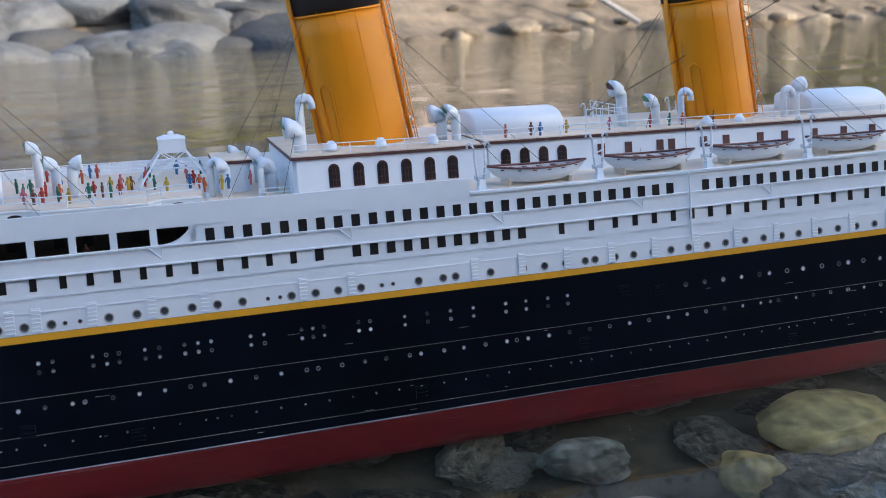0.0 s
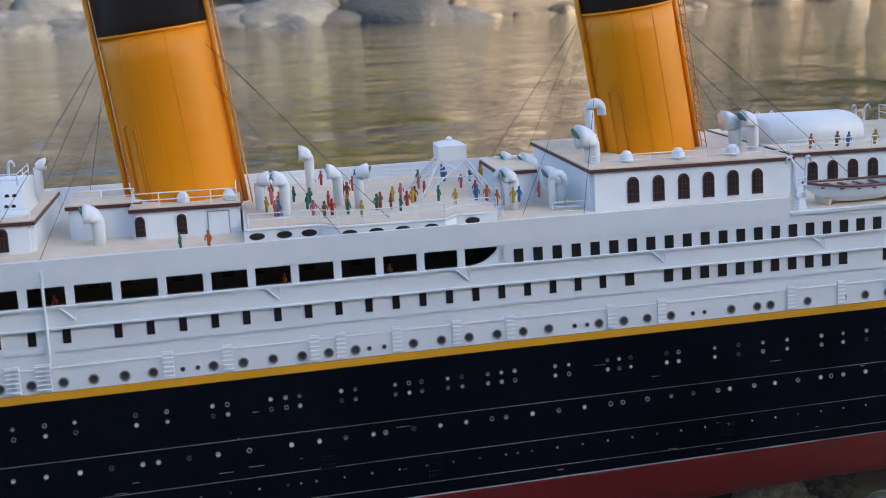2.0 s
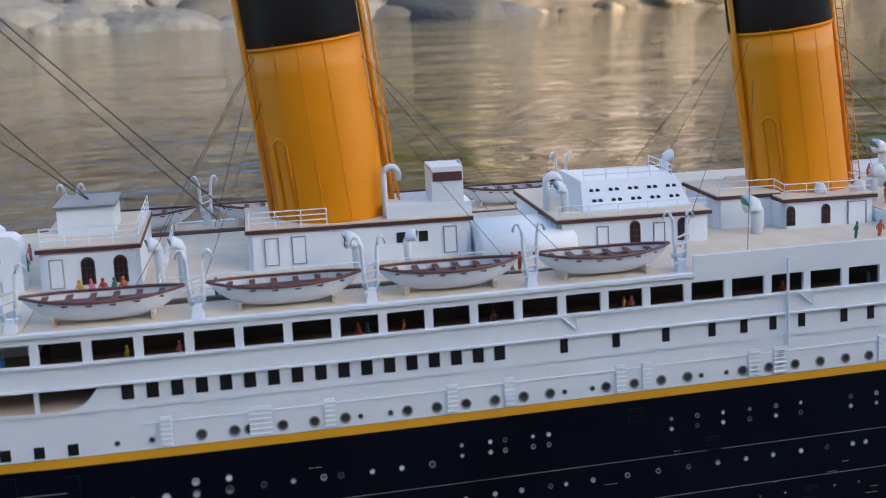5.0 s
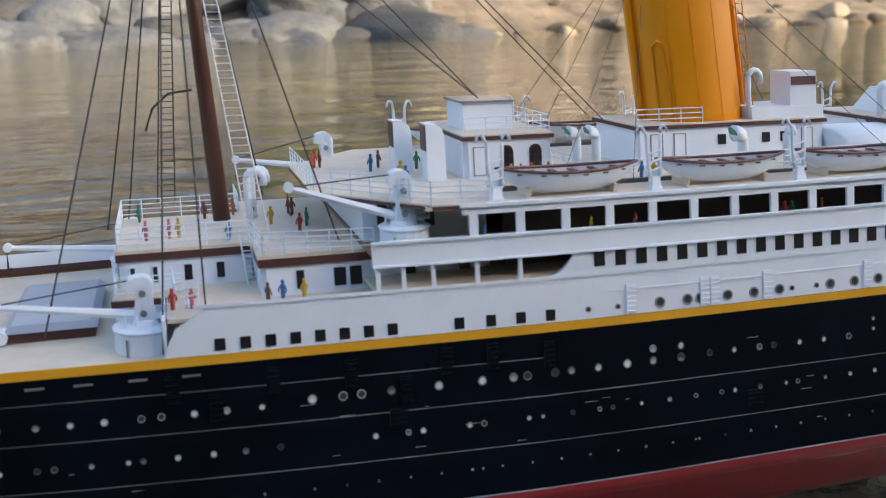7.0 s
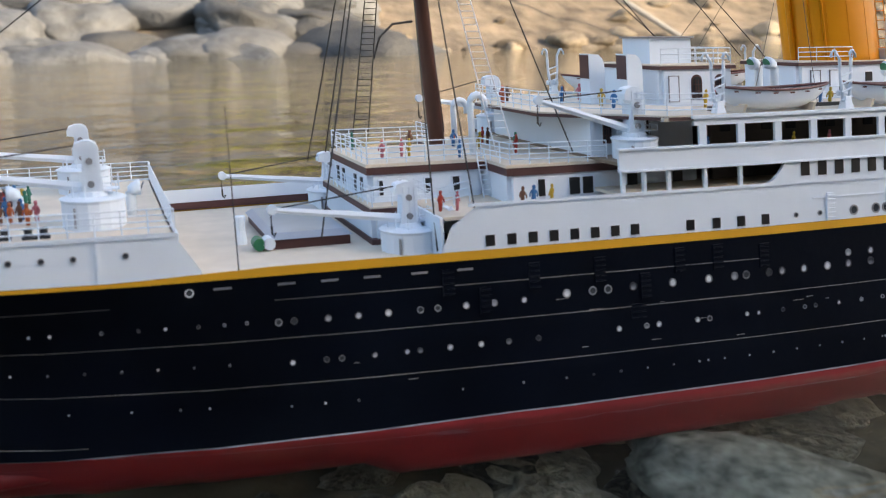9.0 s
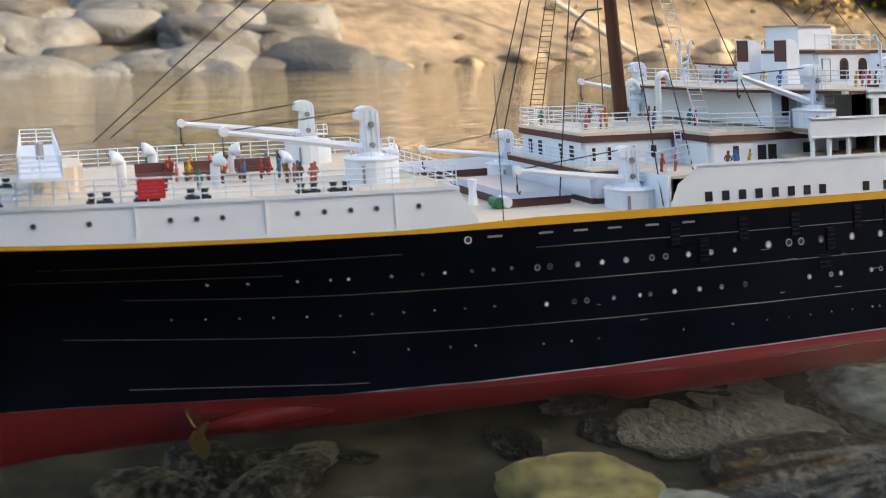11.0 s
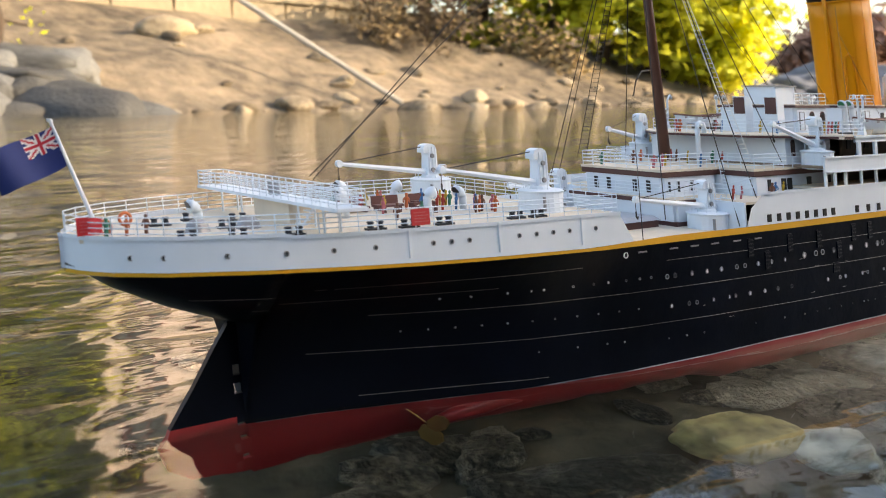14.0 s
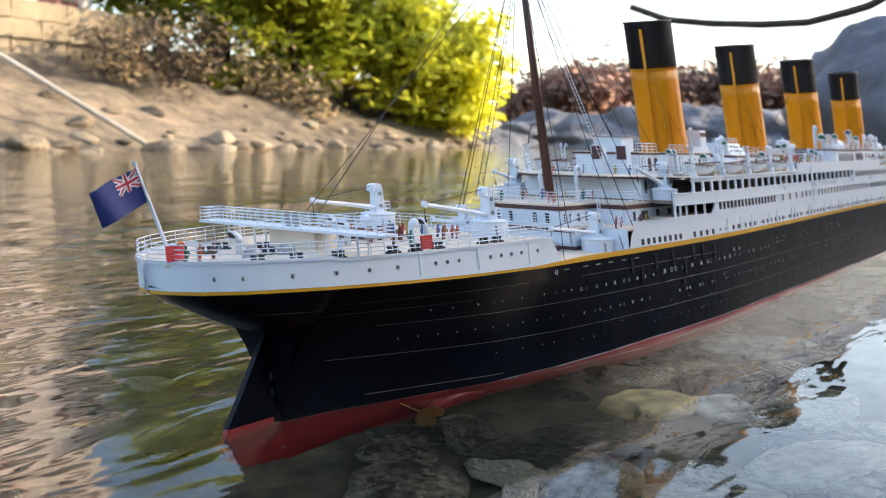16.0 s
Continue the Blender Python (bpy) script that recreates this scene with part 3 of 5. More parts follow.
def door(x, y, z, parent, w=.5, h=1.05):
    bm = bmesh.new()
    for a in ((x - w / 2, x - w / 2 + .03, z - h / 2, z + h / 2), (x + w / 2 - .03, x + w / 2, z - h / 2, z + h / 2), (x - w / 2, x + w / 2, z + h / 2 - .03, z + h / 2), (x - w / 2, x + w / 2, z - h / 2, z - h / 2 + .03)):
        box(bm, a[0], a[1], y - .06, y, a[2], a[3])
    d = part("door", bm, STEEL, parent)
    bm = bmesh.new()
    box(bm, x - w / 2 + .04, x + w / 2 - .04, y - .04, y, z - h / 2 + .03, z + h / 2 - .04)
    part("panel", bm, WHITE, d)

def cowl(x, y, z, h, r=.22, turn=-1, mouth=GREEN):
    """A cowl ventilator: a stem with a bent hood; turn gives the way it faces."""
    bm = bmesh.new()
    pts = [(x, y, z), (x, y, z + h * .7)]
    for k in range(1, 6):
        a = k / 5 * math.pi * .55
        pts.append((x + turn * r * 1.5 * (1 - math.cos(a)), y, z + h * .7 + r * 1.5 * math.sin(a)))
    tube(bm, pts, r * .8, 10, r1=r * 1.35)
    c = part("cowl_vent", bm, WHITE, ship, smooth=True)
    e = Vector(pts[-1])
    bm = bmesh.new()
    tube(bm, [e + Vector((turn * .01, 0, 0)), e + Vector((turn * .03, 0, -.01))], r * 1.1, 10)
    part("mouth", bm, mouth, c)

def swan(x, y, z, h, r=.12):
    """A goose-necked vent pipe."""
    bm = bmesh.new()
    pts = [(x, y, z), (x, y, z + h - .3)] + [(x + .3 - .3 * math.cos(a), y, z + h - .3 + .3 * math.sin(a)) for a in (0.5, 1.0, 1.57, 2.1, 2.7, 3.14)] + [(x + .6, y, z + h - .55)]
    tube(bm, pts, r, 8)
    part("vent_pipe", bm, WHITE, ship, smooth=True)

def dome(x, y, z, r=.28):
    bm = bmesh.new()
    rings(bm, [circ((x, y, z), r * 1.1, r * 1.1, 12), circ((x, y, z + .12), r * 1.1, r * 1.1, 12), circ((x, y, z + .3), r * .95, r * .95, 12), circ((x, y, z + .45), r * .5, r * .5, 12)])
    part("skylight_dome", bm, WHITE, ship, smooth=True)

def barrel(x0, x1, y0, y1, z0, z1):
    bm = bmesh.new()
    n = 10
    lp = []
    for x in (x0, x0 + .12, x1 - .12, x1):
        k = .9 if x in (x0, x1) else 1
        lp.append([((x), (y0 + y1) / 2 + k * (y1 - y0) / 2 * math.cos(math.pi * i / n), z0 + k * (z1 - z0) * math.sin(math.pi * i / n) ** .38) for i in range(n + 1)])
    rings(bm, lp)
    part("tank_cover", bm, WHITE, ship, smooth=True)

dk = lambda x: 9.78 + sheer(x)
# after house
h = house(8.9, 12.45, 2.65, 9.7, 11.3)
for x in (10.6, 11.75):
    arch_window(x, -2.65, 10.5, h)
door(9.5, -2.65, 10.45, h)
bm = bmesh.new()
box(bm, 9.4, 11.45, -1.1, 1.1, 11.4, 12.45)
part("deck_cabin", bm, WHITE, h)
bm = bmesh.new()
box(bm, 9.3, 11.55, -1.2, 1.2, 12.45, 12.53)
part("roof_edge", bm, STEEL, h)
rail([(9.0, -2.55, 11.4), (12.4, -2.55, 11.4), (12.4, 2.55, 11.4)], .65)
for x, y in ((7.0, -.4), (7.9, -1.9)):
    bm = bmesh.new()
    rings(bm, [[(x + px, yy, z) for px, z in ((-.36, 9.8), (.36, 9.8), (.36, 11.35), (.28, 11.65), (.08, 11.82), (-.36, 11.86))] for yy in (y - .42, y + .42)])
    v = part("vent_trunk", bm, WHITE, ship)
    bm = bmesh.new()
    box(bm, x - .39, x - .355, y - .37, y + .37, 10.85, 11.80)
    part("louvre", bm, BROWN, v)
# house round the fourth funnel
h = house(16.4, 25.3, 1.95, 9.7, 11.3)
for x in (17.3, 18.35, 24.4):
    door(x, -1.95, 10.5, h, .55)
for x in (20.3, 22.4, 23.3):
    bm = bmesh.new()
    box(bm, x - .18, x + .18, -2.0, -1.94, 10.5, 10.9)
    part("window", bm, DARK, h)
rail([(16.5, -1.85, 11.4), (19.5, -1.85, 11.4)], .6)
rail([(13.2, -4.3, dk(13)), (25.2, -4.3, dk(25))], .7, gap=1.1)
rail([(13.2, -4.3, dk(13)), (13.2, 4, dk(13))], .7, gap=1.1)
bm = bmesh.new()
box(bm, 21.9, 25.4, -1.75, .6, 11.3, 11.9)
part("casing", bm, WHITE, h)
bm = bmesh.new()
box(bm, 23.8, 25.1, -1.7, -.3, 11.9, 13.3)
v = part("vent_trunk", bm, WHITE, ship)
bm = bmesh.new()
box(bm, 23.85, 25.05, -1.74, -1.69, 12.75, 13.1)
part("louvre", bm, BROWN, v)
swan(21.9, -1.5, 11.5, 1.9)
cowl(20.5, -3.2, 9.8, 1.3, .25)
cowl(22.4, -3.4, 9.8, 1.5, .18, 1)
for x in (13.2, 14.0):
    cowl(x, -3.3, 9.8, 1.9, .2, -1)
barrel(25.4, 29.4, -3.3, 0.2, 9.8, 11.0)
# raised lounge roof house
h = house(28.6, 35.2, 3.0, 9.8, 11.12)
for x in (31.9, 34.0):
    arch_window(x, -3.0, 10.5, h, .38, .78)
for x in (30.5, 32.95):
    door(x, -3.0, 10.35, h, .5, .95)
bm = bmesh.new()
box(bm, 28.54, 28.61, -1.9, -.6, 10.35, 11.0)
part("grille", bm, BROWN, h)
bm = bmesh.new()
box(bm, 30.0, 34.8, -2.2, 2.2, 11.22, 12.3, top=(.25, .95))
sk = part("skylight", bm, WHITE, h, "white sloping skylight with round lights")
for i in range(5):
    for j in range(2):
        for dx in (0, .35):
            bm = bmesh.new()
            x, z = 30.6 + i * .86 + dx * .8, 11.58 + j * .36
            y = -2.2 + (z - 11.22) / 1.08 * .95
            tube(bm, [(x, y - .03, z), (x, y + .1, z - .01)], .09, 8)
            part("round_light", bm, DARK, sk)
rail([(28.7, -2.9, 11.22), (35.1, -2.9, 11.22)], .45, gap=1.2, bars=2)
rail([(30.4, -1.2, 12.3), (34.4, -1.2, 12.3), (34.4, 1.2, 12.3)], .45, gap=1.0, bars=2)
swan(28.75, -1.2, 11.12, 1.5, .16)
cowl(29.3, -1.9, 11.12, 1.2, .2)
cowl(34.9, .6, 11.12, 2.0, .2, 1)
# house round the third funnel
h = house(38.9, 43.3, 2.5, 9.8, 11.2)
house(36.3, 39.2, 1.6, 9.8, 11.3)
for x in (38.93 + .3, 40.9):
    arch_window(x, -2.5, 10.55, h, .34, .7)
door(42.4, -2.5, 10.45, h, .9, 1.1)
for x in (41.0, 42.9):
    dome(x, -1.95, 11.3, .24)
rail([(36.4, -1.6, 11.4), (39, -1.6, 11.4), (39, -2.4, 11.3), (43.2, -2.4, 11.3), (43.2, 2.4, 11.3)], .55, gap=1.0, bars=2)
cowl(37.6, -2.6, 9.8, 1.4, .3, -1)
# first-class lounge roof
bm = bmesh.new()
lp = []
for z, k in ((9.9, 0), (10.42, 0), (10.5, .12), (10.55, .12)):
    lp.append([(43.4, -4.3 - k, z), (46.5, -4.3 - k, z), (47.1, -4.9 - k, z), (51.6, -4.9 - k, z), (52.2, -4.3 - k, z), (54.0, -4.3 - k, z), (54.0, 4.3 + k, z), (43.4, 4.3 + k, z)])
rings(bm, lp)
lr = part("lounge_roof", bm, WHITE, ship, "white raised roof with oval lights")
bm = bmesh.new()
rings(bm, [[(43.5, -4.3, z), (46.5, -4.3, z), (47.1, -4.9, z), (51.6, -4.9, z), (52.2, -4.3, z), (54.0, -4.3, z), (54.0, 4.3, z), (43.5, 4.3, z)] for z in (10.55, 10.6)])
part("roof", bm, CREAM, lr)
for i, x in enumerate((43.9, 45, 46, 47.6, 48.7, 49.8, 51, 52.9)):
    bm = bmesh.new()
    y = -4.9 if 47.1 < x < 51.6 else -4.3
    rings(bm, [[(x + .32 * math.cos(a * math.pi / 6), y - d, 10.22 + .14 * math.sin(a * math.pi / 6)) for a in range(12)] for d in (-.02, .03)])
    part("oval_light", bm, DARK, lr)
rail([(43.6, -4.2, 10.6), (46.5, -4.2, 10.6), (47.1, -4.8, 10.6), (51.6, -4.8, 10.6), (52.2, -4.2, 10.6), (54, -4.2, 10.6)], .5, gap=1.0, bars=2)
rail([(43.6, 4.2, 10.6), (54, 4.2, 10.6)], .6, gap=1.0, bars=3)
bm = bmesh.new()
box(bm, 52.35, 53.65, -.6, .6, 12.1, 12.75)
box(bm, 52.32, 53.68, -.63, .63, 12.75, 12.9, top=(.35, .35))
dome_r = .16
rings(bm, [circ((53, 0, 12.88 + z), r, r, 10) for z, r in ((0, dome_r), (.12, dome_r), (.2, .1), (.23, .03))])
tw = part("compass_platform", bm, WHITE, ship, "white boxed compass platform on splayed legs")
for sx in (-1, 1):
    for sy in (-1, 1):
        bm = bmesh.new()
        tube(bm, [(53 + sx * .6, sy * .5, 12.15), (53 + sx * 1.75, sy * 1.5, 10.6)], .055, 5)
        part("leg", bm, WHITE, tw)
bm = bmesh.new()
for s in (-1, 1):
    tube(bm, [(52.0, s * .8, 11.4), (54.0, s * .8, 11.4)], .03, 4)
    tube(bm, [(52.4, s * .5, 12.1), (54.3, s * 1.2, 10.9)], .03, 4)
    tube(bm, [(53.6, s * .5, 12.1), (51.7, s * 1.2, 10.9)], .03, 4)
part("brace", bm, WHITE, tw)
rail([(56.7, -3.6, 9.95), (58.2, -3.6, 9.95)], .6, gap=.8, bars=3)
rail([(54.3, -4.2, 9.95), (54.3, 4.2, 9.95)], .6, gap=.9, bars=3)
for x, y, hh, tn in ((45.2, -2.6, 1.5, -1), (46.6, 1.5, 1.9, -1), (47.6, -1.2, 1.4, -1), (48.4, -2.2, 1.5, 1), (55.3, -2.5, 1.5, -1), (56.3, 1.2, 1.6, -1), (44.2, -1.0, 1.2, 1)):
    cowl(x, y, 10.4 if x < 54 else 9.9, hh * 1.3, .26, tn)
house(54.9, 56.6, 1.6, 9.9, 11.6)
cowl(57.5, -2.2, 9.9, 1.5, .34, -1, GREEN)
cowl(57.3, .8, 9.9, 1.7, .34, -1, GREEN)
swan(56.9, -3.0, 9.9, 1.8, .16)
swan(54.6, -2.2, 9.9, 1.9, .18)
# officers' house with the second and first funnels
h = house(58.3, 68.0, 4.18, 9.9, 11.9)
h2 = house(68.1, 104, 3.9, 9.9, 12.0)
for i in range(6):
    arch_window(60.25 + 1.2 * i, -4.18, 11.0, h, .46, .95)
for i in range(4):
    arch_window(69.2 + 1.05 * i, -3.9, 11.2, h2, .44, .75)
for x in (74.6, 76.2, 78.1, 78.8, 80.8, 82.2, 84.4, 86, 88, 90, 92):
    bm = bmesh.new()
    box(bm, x - .2, x + .2, -3.96, -3.88, 11.0, 11.55)
    part("window", bm, BROWN, h2)
for x in (60.4, 62.9, 65.6, 81.5, 83.6):
    dome(x, -3.2, 12.05)
rail([(58.4, -4.1, 12.0), (68, -4.1, 12.0)], .5, gap=1.2, bars=2)
rail([(68, -3.8, 12.1), (100, -3.8, 12.1)], .5, gap=1.4, bars=2)
cowl(58.9, -2.9, 11.9, 1.0, .4, -1)
swan(59.2, -1.9, 11.9, 2.6, .22)
cowl(67.2, -2.2, 11.9, 1.6, .3, -1, GREEN)
cowl(66.6, -1.6, 11.9, 1.3, .36, -1, WHITE)
barrel(68.4, 73.6, -1.7, 1.7, 12.0, 13.3)
cowl(77.2, -1.5, 12.0, 2.3, .35, -1, BROWN)
cowl(79.0, -2.0, 12.0, 1.4, .3, -1, GREEN)
swan(80.3, -2.6, 12.0, 1.9, .2)
swan(87, -2.6, 12.0, 1.7, .2)
cowl(88.5, -1.6, 12.0, 1.8, .35, 1, GREEN)
barrel(89.5, 95, -1.9, 1.9, 12.0, 13.3)
rail([(74.5, -2.6, 12.1), (77, -2.6, 12.1), (77, 2, 12.1)], 1.1, gap=.7, bars=3)

# ---------------------------------------------------------------- funnels
def funnel(xb, xt, zb, zband, ztop):
    k = (xt - xb) / (zband - 11.3)
    def ring(x, z, rx, ry):
        return [(p[0], p[1], z + .13 * (p[0] - x)) for p in circ((x, 0, z), rx, ry, 32)]
    cx = lambda z: xb + k * (z - 11.3)
    bm = bmesh.new()
    rings(bm, [ring(cx(z), z, 2.28, 1.85) for z in np.linspace(zb - .4, zband, 8)])
    f = part("funnel", bm, BUFF, ship, "orange funnel with black top", smooth=True)
    bm = bmesh.new()
    rings(bm, [ring(cx(z), z, rx, rx * .81) for z, rx in ((zband, 2.30), (ztop, 2.30), (ztop + .02, 2.36), (ztop + .15, 2.36), (ztop + .15, 2.15), (ztop - 1.5, 2.1))])
    part("smoke_top", bm, SMOKE, f, smooth=True)
    bm = bmesh.new()
    rings(bm, [ring(cx(zband), zband + d, 2.34, 1.90) for d in (-.05, .05)])
    part("band", bm, BUFF, f)
    for sx, yy in ((-1, -.35), (1, -.35)):
        bm = bmesh.new()
        tube(bm, [(cx(zb) + sx * 2.45, yy, zb), (cx(ztop - .8) + sx * 2.45, yy, ztop - .8)], .13, 8)
        part("steam_pipe", bm, BUFF, f, smooth=True)
    bm = bmesh.new()
    for z in np.arange(zb + .5, zband + 1.5, .42):
        tube(bm, [(cx(z) + 2.72, -.75, z), (cx(z) + 2.72, -.25, z)], .022, 4)
    for yy in (-.75, -.25):
        tube(bm, [(cx(zb) + 2.72, yy, zb), (cx(zband + 1.6) + 2.72, yy, zband + 1.6)], .03, 4)
    part("ladder", bm, BUFF, f)
    bm = bmesh.new()
    tube(bm, [(cx(zb) - 1.95, -1.02, zb), (cx(zb + 3.4) - 1.95, -1.02, zb + 3.4), (cx(zb + 3.65) - 1.75, -1.2, zb + 3.65), (cx(zb + 3.4) - 1.5, -1.42, zb + 3.4), (cx(zb) - 1.5, -1.42, zb)], .075, 6)
    part("waste_pipe", bm, BUFF, f, smooth=True)
    for a in (-.62, -.2, .25):
        bm = bmesh.new()
        p = [(cx(z) + 2.30 * math.sin(a), -1.87 * math.cos(a), z) for z in (zb, zband)]
        tube(bm, p, .013, 4)
        part("seam", bm, BUFF, f)
    for dx, dy, top in ((-7.8, -4.2, .6), (-5.4, -5.2, 2.2), (6.2, -5.6, 2.2), (8.6, -4.6, .6), (-7.4, 5.0, .6), (-5.0, 5.6, .8), (7.8, 5.0, .6)):
        bm = bmesh.new()
        s = 1 if dx > 0 else -1
        z = zband - top
        tube(bm, [(cx(z) + s * 2.1, math.copysign(.9, dy), z), (xb + dx, dy, 9.9 + sheer(xb + dx))], .013, 4)
        part("guy_wire", bm, WIRE, f)
for f in ((19.96, 19.21, 11.0, 18.25, 21.9), (41.1, 40.25, 10.9, 18.25, 21.9), (62.95, 61.85, 11.4, 18.6, 22.2), (84.3, 83.4, 11.6, 18.8, 22.3)):
    funnel(*f)

# ---------------------------------------------------------------- lifeboats and davits
def boat_hull(s=1.0):
    bm = bmesh.new()
    L, n, m = 5.3, 14, 8
    loops = []
    for i in range(n + 1):
        u = -1 + 2 * i / n
        w = .72 * (1 - abs(u) ** 2.6) + .02
        zt = .15 * u * u
        d = .75 * (1 - abs(u) ** 4) + .05
        loops.append([(u * L / 2, w * math.sin(math.pi * (j / m - .5)), zt - d * math.cos(math.pi * (j / m - .5)) ** .8 if 0 < j < m else zt) for j in range(m + 1)])
    vs = [[bm.verts.new(p) for p in lp] for lp in loops]
    for a, b in zip(vs, vs[1:]):
        for j in range(m):
            bm.faces.new((a[j], a[j + 1], b[j + 1], b[j]))
    return bm, loops
bm, loops = boat_hull()
boat = part("lifeboat", bm, WHITE, ship, "white open lifeboat with brown gunwale", smooth=True, lean=False)
bm = bmesh.new()
tube(bm, [lp[0] for lp in loops] + [lp[-1] for lp in loops[::-1]] + [loops[0][0]], .055, 6)
gun = part("gunwale", bm, WOOD, boat, lean=False)
thwarts = []
for i in range(2, 13, 2):
    bm = bmesh.new()
    a, b = loops[i][0], loops[i][-1]
    box(bm, a[0] - .1, a[0] + .1, a[1], b[1], a[2] - .15, a[2] - .1)
    thwarts.append(part("thwart", bm, WOOD, boat, lean=False))
bm = bmesh.new()
rings(bm, [[(lp[1][0] * .97, lp[1][1] * .9, lp[0][2] - .24), (lp[1][0] * .97, -lp[1][1] * .9, lp[0][2] - .24), (lp[1][0] * .97, -lp[1][1] * .9, lp[0][2] - .28), (lp[1][0] * .97, lp[1][1] * .9, lp[0][2] - .28)] for lp in loops[1:-1]])
floorb = part("bottom", bm, WOOD, boat, lean=False)
bm = bmesh.new()
box(bm, -1.66, -1.54, -.5, .5, -.84, -.52, top=(0, -.1))
chock = part("chock", bm, CREAM, boat, lean=False)
bm = bmesh.new()
box(bm, 1.54, 1.66, -.5, .5, -.84, -.52, top=(0, -.1))
chock_two = part("chock", bm, CREAM, boat, lean=False)
firsts = True
for s in (-1, 1):
    for xc in (11.55, 17.6, 23.4, 29.25, 69.9, 76.1, 82.2, 88.2):
        at = sh((xc, s * 6.2, dk(xc) + .84))
        if firsts:
            boat.location, firsts = at, False
            continue
        b = twin(boat, "lifeboat", ship, at)
        for src in (gun, floorb, chock, chock_two, *thwarts):
            twin(src, src.name.split(".")[0], b, (0, 0, 0))
def davit(x, s):
    bm = bmesh.new()
    y, z = s * 6.75, dk(x)
    box(bm, x - .22, x + .22, y - .2, y + .2, z, z + .5, top=(.1, .08))
    d = part("davit", bm, WHITE, ship, "white curved boat davit")
    for dx in (-.25, .25):
        bm = bmesh.new()
        pts = [(x + dx * .6, y, z + .3), (x + dx, y, z + 1.2), (x + dx * 1.1, y, z + 1.9)] + [(x + dx * 1.2 + math.copysign(.15, dx) * (1 - math.cos(a)), y - s * .1, z + 1.9 + .32 * math.sin(a)) for a in (.6, 1.2, 1.8, 2.5, 3.0)]
        tube(bm, pts, .075, 6, r1=.05)
        part("arm", bm, WHITE, d, smooth=True)
    bm = bmesh.new()
    for k in range(4):
        tube(bm, [(x - .25, y - .05, z + .35 + k * .3), (x + .25, y - .05, z + .5 + k * .3)], .04, 5)
    tube(bm, [(x - .3, y + .1, z + .6), (x + .3, y + .1, z + .6)], .11, 8)
    part("gear", bm, WHITE, d)
for s in (-1, 1):
    for x in (8.7, 14.6, 20.5, 26.3, 32.1, 66.8, 73.0, 79.2, 85.3, 91.5):
        davit(x, s)

# ---------------------------------------------------------------- after decks
h = house(-3.7, .8, 2.7, 5.4, 7.95, thick=.22)
hb = house(.9, 9.0, 4.95, 6.7, 7.95, thick=.22)
lower = house(-3.9, -1.2, 3.6, 5.35, 6.62, thick=.16)
bm = bmesh.new()
box(bm, -3.97, -1.13, -3.67, 3.67, 5.3, 5.62)
part("plinth", bm, BROWN, lower)
rail([(-1.6, -3.55, 6.72), (-3.85, -3.55, 6.72), (-3.85, 3.55, 6.72)], .7, gap=.6, bars=4)
for x, w in ((-3.25, .22), (-2.5, .22), (-1.4, .34), (-.3, .34)):
    bm = bmesh.new()
    box(bm, x - w / 2, x + w / 2, -2.76, -2.66, 6.95, 7.55)
    o = part("window", bm, WHITE, h)
    bm = bmesh.new()
    box(bm, x - w / 2 + .04, x + w / 2 - .04, -2.79, -2.75, 6.99, 7.51)
    part("pane", bm, DARK, o)
for y in (-1.8, -.9, .9, 1.8):
    bm = bmesh.new()
    box(bm, -3.76, -3.68, y - .12, y + .12, 6.95, 7.55)
    part("window", bm, DARK, h)
# ventilators and a ladder beside the mast
for x, y, hh in ((.9, -1.6, 2.4), (1.3, 1.4, 2.0)):
    swan(x, y, 8.0, hh, .14)
bm = bmesh.new()
for s_ in (-.16, .16):
    tube(bm, [(.75 + s_, -3.3, 6.7), (.55 + s_, -3.2, 8.5)], .03, 4)
for k in range(9):
    tube(bm, [(.57 - .02 * k + .02, -3.3 + .01 * k, 6.85 + .18 * k), (.93 - .02 * k, -3.3 + .01 * k, 6.85 + .18 * k)], .02, 4)
part("ladder", bm, WHITE, ship)
for x, w in ((2.2, .25), (3.55, .4), (4.1, .4), (6, .4), (8, .4)):
    bm = bmesh.new()
    box(bm, x - w / 2, x + w / 2, -5.01, -4.93, 6.95, 7.55)
    part("window", bm, DARK, hb)
deck_sheet("after_promenade", -3.8, .9, lambda x: 8.12, 0, CREAM, ymax=2.8)
deck_sheet("after_promenade", .8, 4.8, lambda x: 8.13, 0, CREAM, ymax=5.05)
rail([(.8, 5.0, 8.12), (.8, 2.7, 8.12), (-3.7, 2.7, 8.12), (-3.7, -2.7, 8.12), (.8, -2.7, 8.12), (1.0, -4.95, 8.12), (4.7, -5.4, 8.12)], .75, gap=.7, bars=4)
bm = bmesh.new()
box(bm, 4.5, 9, -4.6, 4.6, 8.1, 9.75)
h = part("deckhouse", bm, WHITE, ship, "white deckhouse under the boat deck")
for x in (5.2, 6.9):
    arch_window(x, -4.6, 9.1, h, .3, .75)
bm = bmesh.new()
lp = [[(3.0, -3.2, z), (6.4, -7.0, z), (9, -7.1, z), (9, 7.1, z), (6.4, 7.0, z), (3.0, 3.2, z)] for z in (9.62, 9.74)]
rings(bm, lp)
ov = part("deck_overhang", bm, BROWN, ship, "brown edged after end of the boat deck")
bm = bmesh.new()
rings(bm, [[(3.0, -3.2, z), (6.4, -7.0, z), (9, -7.1, z), (9, 7.1, z), (6.4, 7.0, z), (3.0, 3.2, z)] for z in (9.74, 9.80)])
